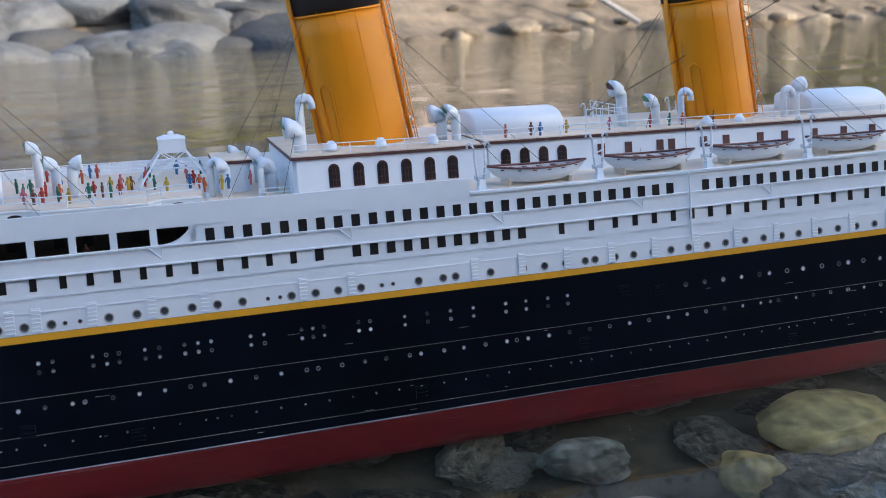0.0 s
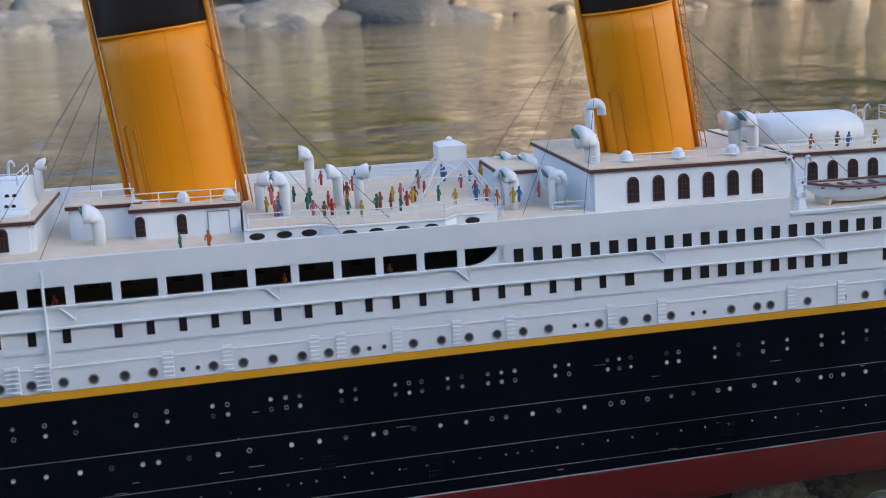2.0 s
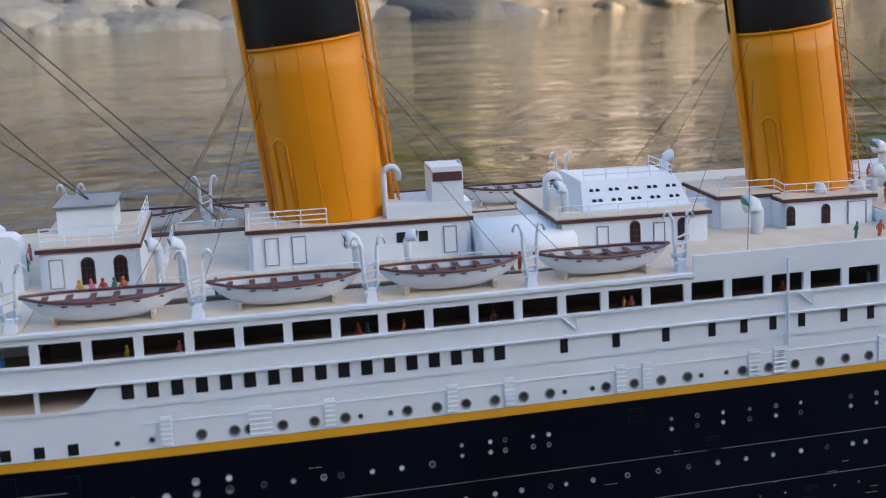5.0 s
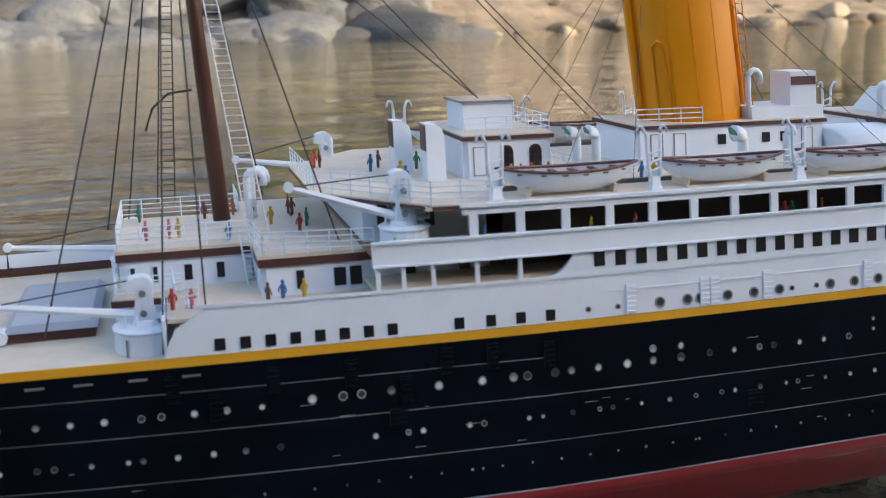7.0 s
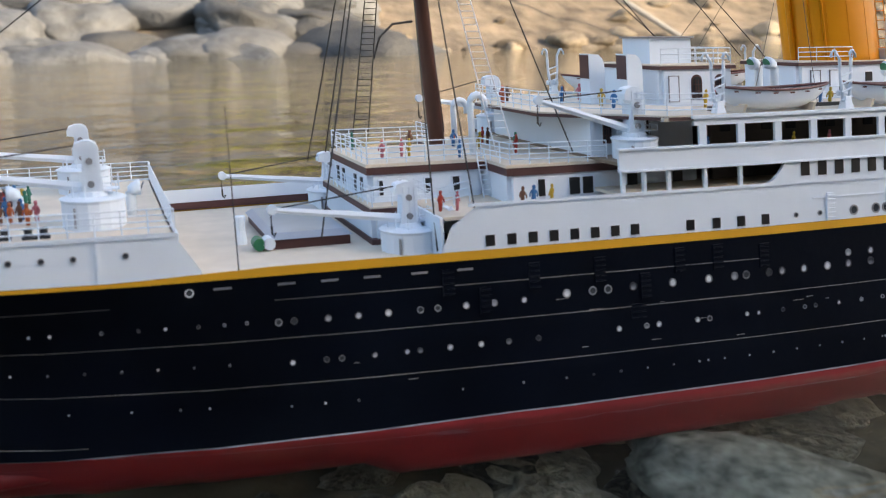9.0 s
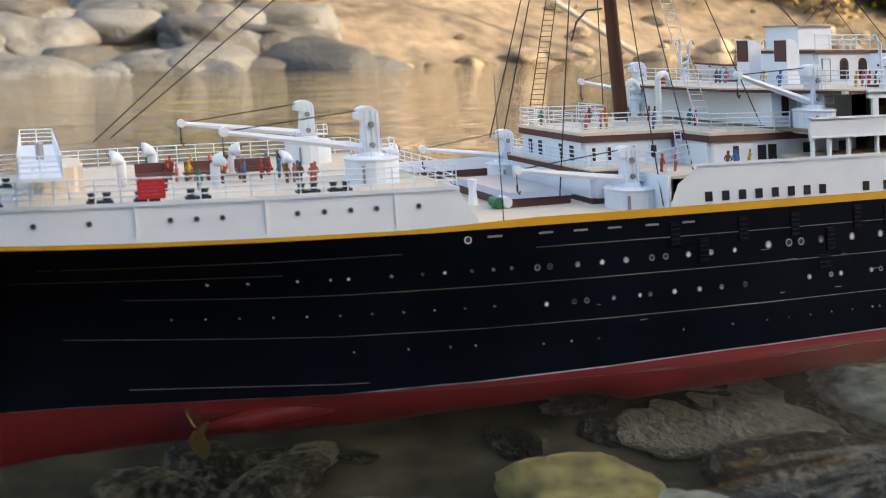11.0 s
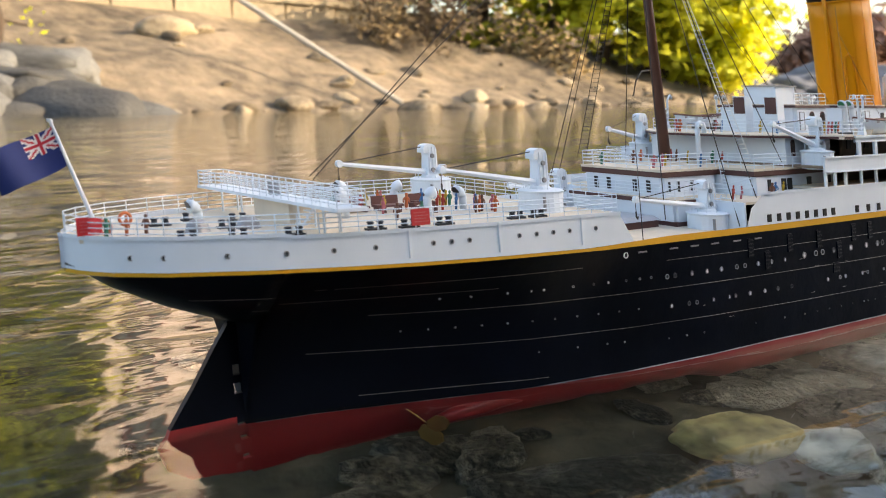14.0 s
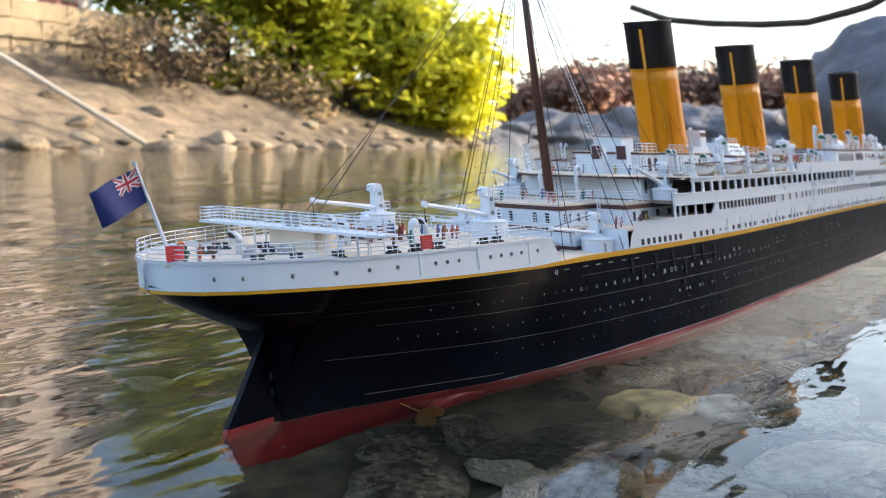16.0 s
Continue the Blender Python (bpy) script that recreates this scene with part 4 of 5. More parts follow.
part("planking", bm, CREAM, ov)
rail([(3.1, 3.2, 9.8), (3.1, -3.2, 9.8), (6.4, -6.9, 9.8), (8.4, -7.0, 9.8)], .75, gap=.8, bars=4)
rail([(-1.2, -6.4, 7.2), (-1.9, -5.2, 6.8), (-2.0, -2, 6.8)], .7, gap=.6, bars=3)

def crane(x, y, z, zd, zp, tip, rd=.95):
    bm = bmesh.new()
    rings(bm, [circ((x, y, z), rd, rd, 18), circ((x, y, zd - .1), rd, rd, 18), circ((x, y, zd), rd * 1.06, rd * 1.06, 18), circ((x, y, zd + .06), rd * .9, rd * .9, 18)])
    c = part("deck_crane", bm, WHITE, ship, "white electric deck crane with long jib", smooth=False)
    bm = bmesh.new()
    rings(bm, [circ((x, y, zd + .05), .5, .5, 12), circ((x, y, zd + .2), .42, .42, 12)])
    part("turntable", bm, WHITE, c)
    bm = bmesh.new()
    side = [(-.34, 0), (.30, 0), (.30, .82), (.22, .94), (.05, 1.0), (-.18, 1.0), (-.42, .95), (-.50, .84), (-.50, .72), (-.26, .70), (-.24, .62)]
    hh = zp - zd - .2
    rings(bm, [[(x + px, y + yy, zd + .2 + pz * hh) for px, pz in side] for yy in (-.27, .27)])
    p_ = part("post", bm, WHITE, c, "hooded white crane post")
    bm = bmesh.new()
    for px in (-.2, .02, .2):
        box(bm, x + px - .02, x + px + .02, y - .31, y - .272, zd + .3, zd + .2 + .9 * hh)
    part("stiffener", bm, WHITE, p_)
    for k in range(2):
        bm = bmesh.new()
        zz = zd + .45 + .45 * k * hh
        tube(bm, [(x - .02, y - .36, zz), (x - .02, y - .25, zz)], .11, 8)
        part("sheave", bm, STEEL, p_)
    bm = bmesh.new()
    box(bm, x + .3, x + .85, y - .3, y + .3, zd + .24, zd + .28)
    for q in ((.33, -.28), (.82, -.28), (.82, .28)):
        tube(bm, [(x + q[0], y + q[1], zd + .28), (x + q[0], y + q[1], zd + .66)], .02, 4)
    for zz in (.46, .66):
        tube(bm, [(x + .33, y - .28, zd + zz), (x + .82, y - .28, zd + zz), (x + .82, y + .28, zd + zz)], .018, 4)
    part("driver_platform", bm, WHITE, c)
    bm = bmesh.new()
    box(bm, x - rd * .62, x - rd * .56, y - rd * .9, y - rd * .72, z + .1, zd - .2)
    part("ladder", bm, STEEL, c)
    bm = bmesh.new()
    foot = Vector((x - .3, y, zd + .35))
    tip = Vector(tip)
    tube(bm, [foot, tip], .16, 6, r1=.10)
    tube(bm, [tip + Vector((.05, -.1, 0)), tip + Vector((.05, .1, 0))], .17, 10)
    part("jib", bm, WHITE, c)
    bm = bmesh.new()
    tube(bm, [tip, (x - .4, y, zp - .15)], .022, 4)
    tube(bm, [tip + Vector((0, 0, -.1)), tip + Vector((0, 0, -.6))], .02, 4)
    tube(bm, [tip + Vector((0, 0, -.55)), tip + Vector((0, 0, -.8)), tip + Vector((.08, 0, -.9)), tip + Vector((.12, 0, -.78))], .04, 5)
    part("cable", bm, WIRE, c)
    bm = bmesh.new()
    for a in np.linspace(0, 4.4, 8):
        p = Vector((x + rd * .75 * math.cos(a), y + rd * .75 * math.sin(a), zd + .05))
        tube(bm, [p, p + Vector((0, 0, .4))], .02, 4)
    part("guard", bm, WHITE, c)
crane(5.7, -5.75, 8.0, 8.95, 10.8, (1.88, -5.6, 10.4), .85)
crane(5.0, 5.75, 8.0, 8.95, 10.8, (.93, 4.9, 9.9), .85)
crane(-2.9, -4.7, 5.3, 6.15, 7.75, (-7.6, -4.2, 7.0), 1.0)
crane(-3.4, 4.9, 5.3, 6.15, 7.75, (-8.2, 3.9, 7.1), 1.0)
crane(-13.2, -3.7, 6.8, 7.7, 9.5, (-18.4, -3.4, 8.75), .98)
crane(-13.5, 3.8, 6.8, 7.7, 9.4, (-18.8, 3.8, 8.6), .98)

# well deck
bm = bmesh.new()
box(bm, -7.4, -4.6, -3.0, 2.6, 5.3, 5.75)
hc = part("hatch", bm, BROWN, ship, "cargo hatch with pale cover")
bm = bmesh.new()
box(bm, -7.5, -4.5, -3.1, 2.7, 5.75, 5.95, top=(.25, .25))
part("cover", bm, HATCH, hc, "grey-blue tarpaulin cover")
bm = bmesh.new()
skin(bm, lambda x: gold(x) + .28, lambda x: gold(x) + 1.0, 1, x0=-10.4, x1=-2, sides=(1,), off=-.03)
part("bulwark", bm, WHITE, ship)
bm = bmesh.new()
skin(bm, lambda x: gold(x) + .15, lambda x: gold(x) + .45, 1, x0=-10.4, x1=-2, sides=(1,), off=-.08)
part("waterway", bm, BROWN, ship)
bm = bmesh.new()
box(bm, -11.0, -10.8, -6.0, 6.0, 5.4, 6.8)
part("poop_front", bm, WHITE, ship)
bm = bmesh.new()
bm.free()
bm = bmesh.new()
box(bm, -2.36, -2.24, -6.52, 6.52, 5.4, 6.74)
part("bulkhead", bm, WHITE, ship)
bm = bmesh.new()
for s in (-4.2, -3.4):
    tube(bm, [(-2.5, s - 1.2, 5.4), (-1.5, s - 1.2, 6.9)], .05, 4)
for k in range(7):
    box(bm, -2.5 + k * .15, -2.3 + k * .15, -5.4, -4.6, 5.5 + k * .21, 5.54 + k * .21)
part("stair", bm, WHITE, ship)
bm = bmesh.new()
rings(bm, [circ((-8.3, -1.6, 5.4), .22, .22, 10), circ((-8.3, -1.6, 5.9), .16, .16, 10), circ((-8.3, -1.6, 6.4), .2, .2, 10)])
part("capstan", bm, WHITE, ship)
for x, m_ in ((-7.9, GREEN), (-7.55, WHITE)):
    bm = bmesh.new()
    tube(bm, [(x, -3.2, 5.65), (x, -2.6, 5.65)], .22, 10)
    part("cable_reel", bm, m_, ship)
bm = bmesh.new()
tube(bm, [(-9.0, -5.7, 5.4), (-9.05, -5.7, 10.6)], .024, 5, r1=.012)
part("pole", bm, WIRE, ship)

# poop
pts = []
for x in (-10.9, -14, -18, -22, -25, -28, -30, -31.4, -32.1):
    pts.append((x, -max(.05, interp(x, DECK) - .12), 6.85))
rail(pts + [(-32.35, 0, 6.85)] + [(p[0], -p[1], p[2]) for p in pts[::-1]], .72, gap=.75, bars=4)
rail([(-10.95, -5.8, 6.85), (-10.95, 5.8, 6.85)], .72, gap=.75, bars=4)
bm = bmesh.new()
box(bm, -24.9, -23.6, -5.8, 5.8, 7.68, 7.80)
db = part("docking_bridge", bm, WHITE, ship, "white docking bridge across the poop")
rail([(-24.85, -5.7, 7.80), (-24.85, 5.7, 7.80), (-23.65, 5.7, 7.80), (-23.65, -5.7, 7.80), (-24.85, -5.7, 7.80)], .62, parent=db, gap=.55, bars=4)
for y in (-4.3, -2.5, 2.2, 4.0):
    for x in (-24.6, -23.9):
        bm = bmesh.new()
        tube(bm, [(x, y, 6.8), (x, y, 7.7)], .05, 5)
        part("leg", bm, WHITE, db)
bm = bmesh.new()
box(bm, -24.5, -22.9, -1.9, 1.6, 6.8, 7.66)
bmesh.ops.bevel(bm, geom=[e for e in bm.edges if abs(e.verts[0].co.z - e.verts[1].co.z) > .1], offset=.3, segments=3, affect="EDGES")
part("wheel_house", bm, CREAM, db)
bm = bmesh.new()
for k in range(6):
    box(bm, -25.2 + k * .13, -25.0 + k * .13, -3.6, -3.0, 6.88 + k * .15, 6.92 + k * .15)
tube(bm, [(-25.2, -3.62, 6.9), (-24.4, -3.62, 7.9)], .04, 4)
part("stair", bm, WHITE, db)
bm = bmesh.new()
for y in (-.25, .25):
    tube(bm, [(-24.2, y, 7.8), (-24.2, y, 8.35)], .13, 8)
part("telegraph", bm, STEEL, db)
def bollard(x, y):
    bm = bmesh.new()
    box(bm, x - .4, x + .4, y - .16, y + .16, 6.8, 6.88)
    for dx in (-.22, .22):
        rings(bm, [circ((x + dx, y, 6.88), .13, .13, 8), circ((x + dx, y, 7.04), .11, .11, 8), circ((x + dx, y, 7.08), .15, .15, 8), circ((x + dx, y, 7.12), .12, .12, 8)])
    part("bollard", bm, SMOKE, ship)
for x, y in ((-29.2, -2.9), (-27.6, -3.5), (-25.8, -4.2), (-22.6, -4.6), (-21.2, -4.8), (-19.6, -4.9), (-16.0, -5.1), (-14.9, -5.2), (-28.6, 1.0), (-27, 1.8), (-25.6, .6), (-26.8, -1.0)):
    bollard(x, y)
def lifebuoy(x, y, z):
    bm = bmesh.new()
    n, m = 14, 6
    vs = [[bm.verts.new((x + (.22 + .06 * math.cos(2 * math.pi * j / m)) * math.cos(2 * math.pi * i / n), y + .06 * math.sin(2 * math.pi * j / m), z + (.22 + .06 * math.cos(2 * math.pi * j / m)) * math.sin(2 * math.pi * i / n))) for j in range(m)] for i in range(n)]
    for i in range(n):
        for j in range(m):
            bm.faces.new((vs[i][j], vs[(i + 1) % n][j], vs[(i + 1) % n][(j + 1) % m], vs[i][(j + 1) % m]))
    part("lifebuoy", bm, SHIRTS[2], ship, "orange lifebuoy on the poop rail", smooth=True)
for x, y in ((-31.3, -.9), (-29.9, 1.0)):
    lifebuoy(x, y, 7.15)
for x, y in ((-18.9, -.4), (-17.8, -1.5), (-16.7, .4)):
    bm = bmesh.new()
    box(bm, x - .5, x + .5, y - .12, y + .12, 7.05, 7.12)
    for dx in (-.4, .4):
        box(bm, x + dx - .05, x + dx + .05, y - .12, y + .12, 6.8, 7.05)
    part("bench", bm, WOOD, ship, "brown slatted deck bench")
for x, y, hh, tn in ((-20.3, 1.0, 1.4, -1), (-18.6, -2.6, 1.2, 1), (-17.2, 1.8, 1.0, 1), (-12.0, -2.2, 1.1, 1), (-21.6, -1.0, 1.3, -1), (-15.6, -1.2, .9, -1), (-27.4, 0.2, .8, -1)):
    cowl(x, y, 6.8, hh * .8, .2, tn, DARK)
for x0 in (-21, -19.2, -17.3):
    bm = bmesh.new()
    box(bm, x0, x0 + 1.4, .2, .7, 6.95, 7.05)
    box(bm, x0, x0 + 1.4, .66, .72, 7.05, 7.4)
    for dx in (.1, 1.2):
        box(bm, x0 + dx, x0 + dx + .08, .2, .7, 6.8, 6.95)
    part("bench", bm, WOOD, ship)
bm = bmesh.new()
for x in (-28.2, -26.2):
    rings(bm, [circ((x, -1.5, 6.8), .5, .35, 12), circ((x, -1.5, 7.1), .4, .3, 12), circ((x, -1.5, 7.25), .25, .2, 12)])
part("winch", bm, STEEL, ship)
for x, y in ((-21.1, -5.42), (-31.9, -1.15)):
    bm = bmesh.new()
    box(bm, x - .42, x + .42, y - .03, y + .03, 6.95, 7.55)
    nt = part("notice_board", bm, NOTICE, ship, "red notice board with pale lines")
    for k in range(4):
        bm = bmesh.new()
        box(bm, x - .32, x + .32 - .1 * (k % 2), y - .045, y - .032, 7.08 + k * .11, 7.095 + k * .11)
        part("text_bar", bm, SHIRTS[6], nt)

# ensign staff and flag
bm = bmesh.new()
tube(bm, [(-31.2, 0, 6.8), (-32.5, 0, 10.7)], .09, 8, r1=.06)
rings(bm, [circ((-32.5, 0, 10.68), .1, .1, 8), circ((-32.53, 0, 10.8), .1, .1, 8)])
st = part("ensign_staff", bm, WHITE, ship, "white raked ensign staff")
def flag_pt(u, v):
    """u along the fly, v down the hoist."""
    return Vector((-32.45 + .42 * v - 2.35 * u + 0.1 * u * v, .25 * math.sin(u * 5.5 + .6 * v) * (.3 + u), 10.55 - 1.32 * v - .95 * u - .06 * math.sin(u * 6)))
def cloth(name, test, material, off, parent, n=48, m=28):
    bm = bmesh.new()
    vs = {}
    def vert(i, j):
        if (i, j) not in vs:
            p = flag_pt(i / n, j / m)
            vs[i, j] = (bm.verts.new(p + Vector((0, -off, 0))), bm.verts.new(p + Vector((0, off, 0))))
        return vs[i, j]
    for i in range(n):
        for j in range(m):
            if test((i + .5) / n, (j + .5) / m):
                q = [vert(i, j), vert(i + 1, j), vert(i + 1, j + 1), vert(i, j + 1)]
                bm.faces.new([a[0] for a in q])
                bm.faces.new([a[1] for a in q[::-1]])
    return part(name, bm, material, parent, smooth=True)
flag = cloth("ensign", lambda u, v: True, FLAGB, .02, ship)
flag["label"] = "blue ensign with a red and white crossed canton"
can = lambda u, v: u < .46 and v < .5
def cross(u, v, w): return abs(u - .23) < w * .5 or abs(v - .25) < w
def diag(u, v, w): return min(abs(u / .46 - v / .5), abs(1 - u / .46 - v / .5)) < w
cloth("white_saltire", lambda u, v: can(u, v) and (diag(u, v, .17) or cross(u, v, .085)), FLAGW, .03, flag)
cloth("red_cross", lambda u, v: can(u, v) and (cross(u, v, .05) or (diag(u, v, .06) and not cross(u, v, .085))), FLAGR, .04, flag)

# main mast and rigging
bm = bmesh.new()
tube(bm, [(0, 0, 8.4), (-.5, 0, 17), (-1.2, 0, 30)], .33, 12, r1=.18)
mast = part("main_mast", bm, MASTB, ship, "brown raked main mast", smooth=True)
bm = bmesh.new()
tube(bm, [(-.75, 0, 13.2), (-1.6, -.1, 13.1), (-2.2, -.2, 12.6), (-2.5, -.2, 11.8)], .05, 5)
part("gaff", bm, WIRE, mast)
for y, x0 in ((-4.6, 1.0), (4.4, -2.0)):
    bm = bmesh.new()
    a0, a1 = Vector((x0 - .35, y, 8.4)), Vector((x0 + .35, y, 8.4))
    top = Vector((-1.0, 0, 24))
    for a in (a0, a1):
        tube(bm, [a, top + (a - a0) * .3], .025, 4)
    for k in range(1, 58):
        f = k / 64
        tube(bm, [a0.lerp(top, f), a1.lerp(top + (a1 - a0) * .3, f)], .015, 4)
    part("ratline", bm, FLAGW if y < 0 else WIRE, mast)
for p in ((-6.0, -4.6, 6.0), (-2.4, -6.2, 5.6), (-1.0, -6.3, 6.9), (-4.4, 4.6, 7.4), (-3.6, 4.8, 7.4), (3.6, -4.9, 8.4), (2.0, 4.6, 8.4)):
    bm = bmesh.new()
    tube(bm, [p, (-1.0, 0, 25)], .03, 4)
    part("shroud", bm, WIRE, mast)
for a, b in (((10.45, 0, 12.5), (-1.5, 0, 22)), ((10.45, .1, 12.5), (-1.7, .1, 25)), ((-22.4, 0, 8.3), (-1.8, -.2, 26)), ((-21.7, 1.5, 8.3), (-1.6, .2, 24)), ((15.4, -1, 11.6), (-2.1, 0, 29)), ((15.6, 1, 11.6), (-2.0, .2, 29)), ((75.3, -1, 12.8), (125, 0, 35))):
    bm = bmesh.new()
    tube(bm, [a, b], .024, 4)
    part("stay", bm, WIRE, mast)

# fairleads and shell doors on the black side
for x in (-9.6, -7.6, -6.2, -4.8, -3.2, -1.6):
    bm = bmesh.new()
    y = half(x, 5.0)
    box(bm, x - .28, x + .28, -y - .03, -y + .02, 4.98, 5.05)
    part("fairlead", bm, STEEL, hull)
for x, z in ((-2.2, 4.6), (-.9, 3.9), (.9, 4.6), (3.4, 4.6), (5.2, 3.9), (6.6, 4.7), (8.2, 4.7), (10.2, 4.6)):
    bm = bmesh.new()
    y = half(x, z)
    ribbed(bm, x, .21, -y + .02, -y - .05, -y - .07, z - .45, z + .45, 5)
    part("shell_door", bm, BLACK, hull)

# fine scuffs on the black side, their glints put in as pale ticks
sc_r = random.Random(19)
for i in range(46):
    x, z = sc_r.uniform(-8, 92), sc_r.uniform(.5, 4.9)
    y, w = half(x, z), sc_r.uniform(.06, .3)
    bm = bmesh.new()
    box(bm, x - w, x + w, -y - .012, -y + .01, z - .008, z + .008)
    part("scuff", bm, LINE, hull)
for x, z in ((4.9, 3.0), (18.2, 2.2), (30.0, 4.9), (33.1, 3.5), (37.2, 1.1), (45.9, 2.0), (50.2, 1.2), (63.0, 1.3), (71.5, 2.5), (73.8, 4.8), (75.8, 4.6), (83.6, 1.2)):
    bm = bmesh.new()
    y = half(x, z)
    ribbed(bm, x, .3, -y + .02, -y - .03, -y - .045, z - .28, z + .28, 3)
    part("shell_door", bm, BLACK, hull)

# rudder and propellers
bm = bmesh.new()
prof = [(-26.75, 3.15), (-27.4, 2.3), (-28.4, .9), (-29.4, -.4)]
low = [(-29.4, -.4), (-29.9, -1.6), (-29.7, -3.4), (-28.8, -4.6), (-26.75, -5.0)]
def blade(prof_pts, m_, name):
    bm = bmesh.new()
    rings(bm, [[(x, -.14, z) for x, z in prof_pts], [(x, .14, z) for x, z in prof_pts]])
    return part(name, bm, m_, ship)
bm.free()
rud = blade([(-26.75, -.4)] + prof[::-1], BLACK, "rudder")
blade(low + [(-26.75, -.4)], RED, "rudder_foot")
for za, zb, m_ in ((1.55, 3.2, BLACK), (.85, 1.15, BLACK), (-.7, .45, BLACK), (-1.9, -1.0, RED), (-3.6, -2.3, RED), (-5.0, -4.0, RED)):
    bm = bmesh.new()
    box(bm, -26.80, -26.30, -.11, .11, za, zb)
    part("pintle", bm, m_, rud)
for y in (-3.0, 3.0):
    bm = bmesh.new()
    tube(bm, [(-10, y * .95, -1.6), (-18, y, -2.2), (-19.6, y, -2.4)], .8, 10, r1=.3)
    b = part("shaft_bossing", bm, RED, ship, smooth=True)
    for k in range(3):
        bm = bmesh.new()
        a = k * 2.094 + .4
        c = Vector((-20.0, y, -2.4))
        d = Vector((0, math.cos(a), math.sin(a)))
        e = d.cross(Vector((1, 0, 0)))
        rings(bm, [[c + d * r + e * w + Vector((w * .5, 0, 0)), c + d * r - e * w + Vector((-w * .5, 0, 0)), c + d * r - e * w + Vector((-w * .5 + .08, 0, 0)), c + d * r + e * w + Vector((w * .5 + .08, 0, 0))] for r, w in ((.1, .2), (.8, .5), (1.5, .45), (1.9, .1))])
        part("propeller_blade", bm, PROPM, b)

# ---------------------------------------------------------------- figures on the decks
def doll_mesh():
    bm = bmesh.new()
    rings(bm, [circ((0, 0, z * .8), r * .75, r * .55, 8) for z, r in ((0, .09), (.3, .11), (.42, .10), (.6, .14), (.68, .12), (.71, .05), (.73, .07), (.80, .09), (.87, .08), (.90, .03))])
    for s in (-1, 1):
        tube(bm, [(s * .09, 0, .51), (s * .14, -.02, .39), (s * .12, -.05, .30)], .028, 5)
    return bm
dolls = [part("figure", doll_mesh(), m_, ship, lean=False, smooth=True) for m_ in SHIRTS]
spots = []
rng = random.Random(4)
for i in range(58):
    spots.append((rng.uniform(44.2, 56.5), rng.uniform(-3.9, 3.6), 10.6))
for x in (69.5, 71, 71.4, 73.0, 75.6, 78, 79.3, 80, 82):
    spots.append((x, -2.9 - .5 * rng.random(), 12.1))
for x in (15.2, 15.7, 26.2, 26.5, 40.9, 42.0):
    spots.append((x, -4.6, dk(x)))
for i in range(14):
    spots.append((rng.uniform(-3.4, 3.6), rng.uniform(-2.4, 2.3), 8.13))
for i in range(9):
    spots.append((rng.uniform(3.6, 8), rng.uniform(-3.2, 2.4), 9.8))
for x in (10.4, 10.8, 11.2, 11.6, 11.9):
    spots.append((x, -3.5, dk(x)))
for x in (1.0, 1.5, 2.2, -1.4, -2.0):
    spots.append((x, -5.9 + .3 * rng.random(), 6.8))
for i in range(28):
    spots.append((rng.uniform(-20.5, -14.8), rng.uniform(-3.0, 2.8), 6.82))
for x in (-31.3, -30.6, -29.9):
    spots.append((x, -1.0, 6.82))
for x in (8.3, 12.2, 13.9, 20, 20.3, 21.6, 24.9, 27.6, 29.9, 30.2, 36.4, 40.1, 44.8, 48.9):
    spots.append((x, -6.5, 8.32 + sheer(x)))
for i, p in enumerate(spots):
    src = dolls[i % len(dolls)]
    if i < len(dolls):
        src.location = sh(p)
    else:
        twin(src, "figure", ship, sh(p), rng.uniform(0, 6))

# ---------------------------------------------------------------- river, banks and distance
def grid_mesh(name, x0, x1, y0, y1, nx, ny, height, material, label, cat="", kind="structure", smooth=True):
    vs, fs = [], []
    for j in range(ny + 1):
        for i in range(nx + 1):
            x, y = x0 + (x1 - x0) * i / nx, y0 + (y1 - y0) * j / ny
            vs.append(height(x, y))
    for j in range(ny):
        for i in range(nx):
            a = j * (nx + 1) + i
            fs.append((a, a + 1, a + nx + 2, a + nx + 1))
    me = bpy.data.meshes.new(name)
    me.from_pydata(vs, [], fs)
    if smooth:
        me.polygons.foreach_set("use_smooth", [True] * len(fs))
    me.materials.append(material)
    return tagged(new(name, me), label, cat, "", kind)

def level(x): return -.0035 + .010 * x          # the water, as the model is trimmed down by the bow
water = grid_mesh("water", -60, 60, -3.2, 60, 2, 2, lambda x, y: (x, y, level(x)), water_m, "clear shallow river water with small ripples", "water", smooth=False)
water.visible_shadow = False
def bank_y(x): return 5.45 + 0.1 * x + 0.25 * noise.noise((x * .5, 3.1, 0)) + max(0, x - 10) ** 1.4 * .5
def ground_z(x, y):
    d = y - bank_y(x)
    n = noise.noise((x * .8, y * .8, 0)) * .22 + noise.noise((x * 2.3, y * 2.3, 4)) * .10 + noise.noise((x * 6.1, y * 6.1, 9)) * .04
    if d < 0:
        near = max(0.0, min(1.0, (-1.9 - y) / 1.2))
        deep = max(-.45, -.16 - .05 * max(0, y)) + .02 * noise.noise((x * 5, y * 5, 1))
        return (x, y, level(x) + (deep * (1 - near) + near * (.3 + .2 * n) if y > -3.2 else .3 + n))
    return (x, y, level(x) - .10 + min(1.3, d * .36) + n * min(1, d) * .8 + max(0, d - 4) * .1 + min(3.5, max(0, d - 4.6) * .6) * max(0, min(1, (7 - x) / 4)))
bed = grid_mesh("ground", -40, 45, -3.4, 48, 260, 240, ground_z, SAND, "sandy tan river bank running down under the water", "ground")
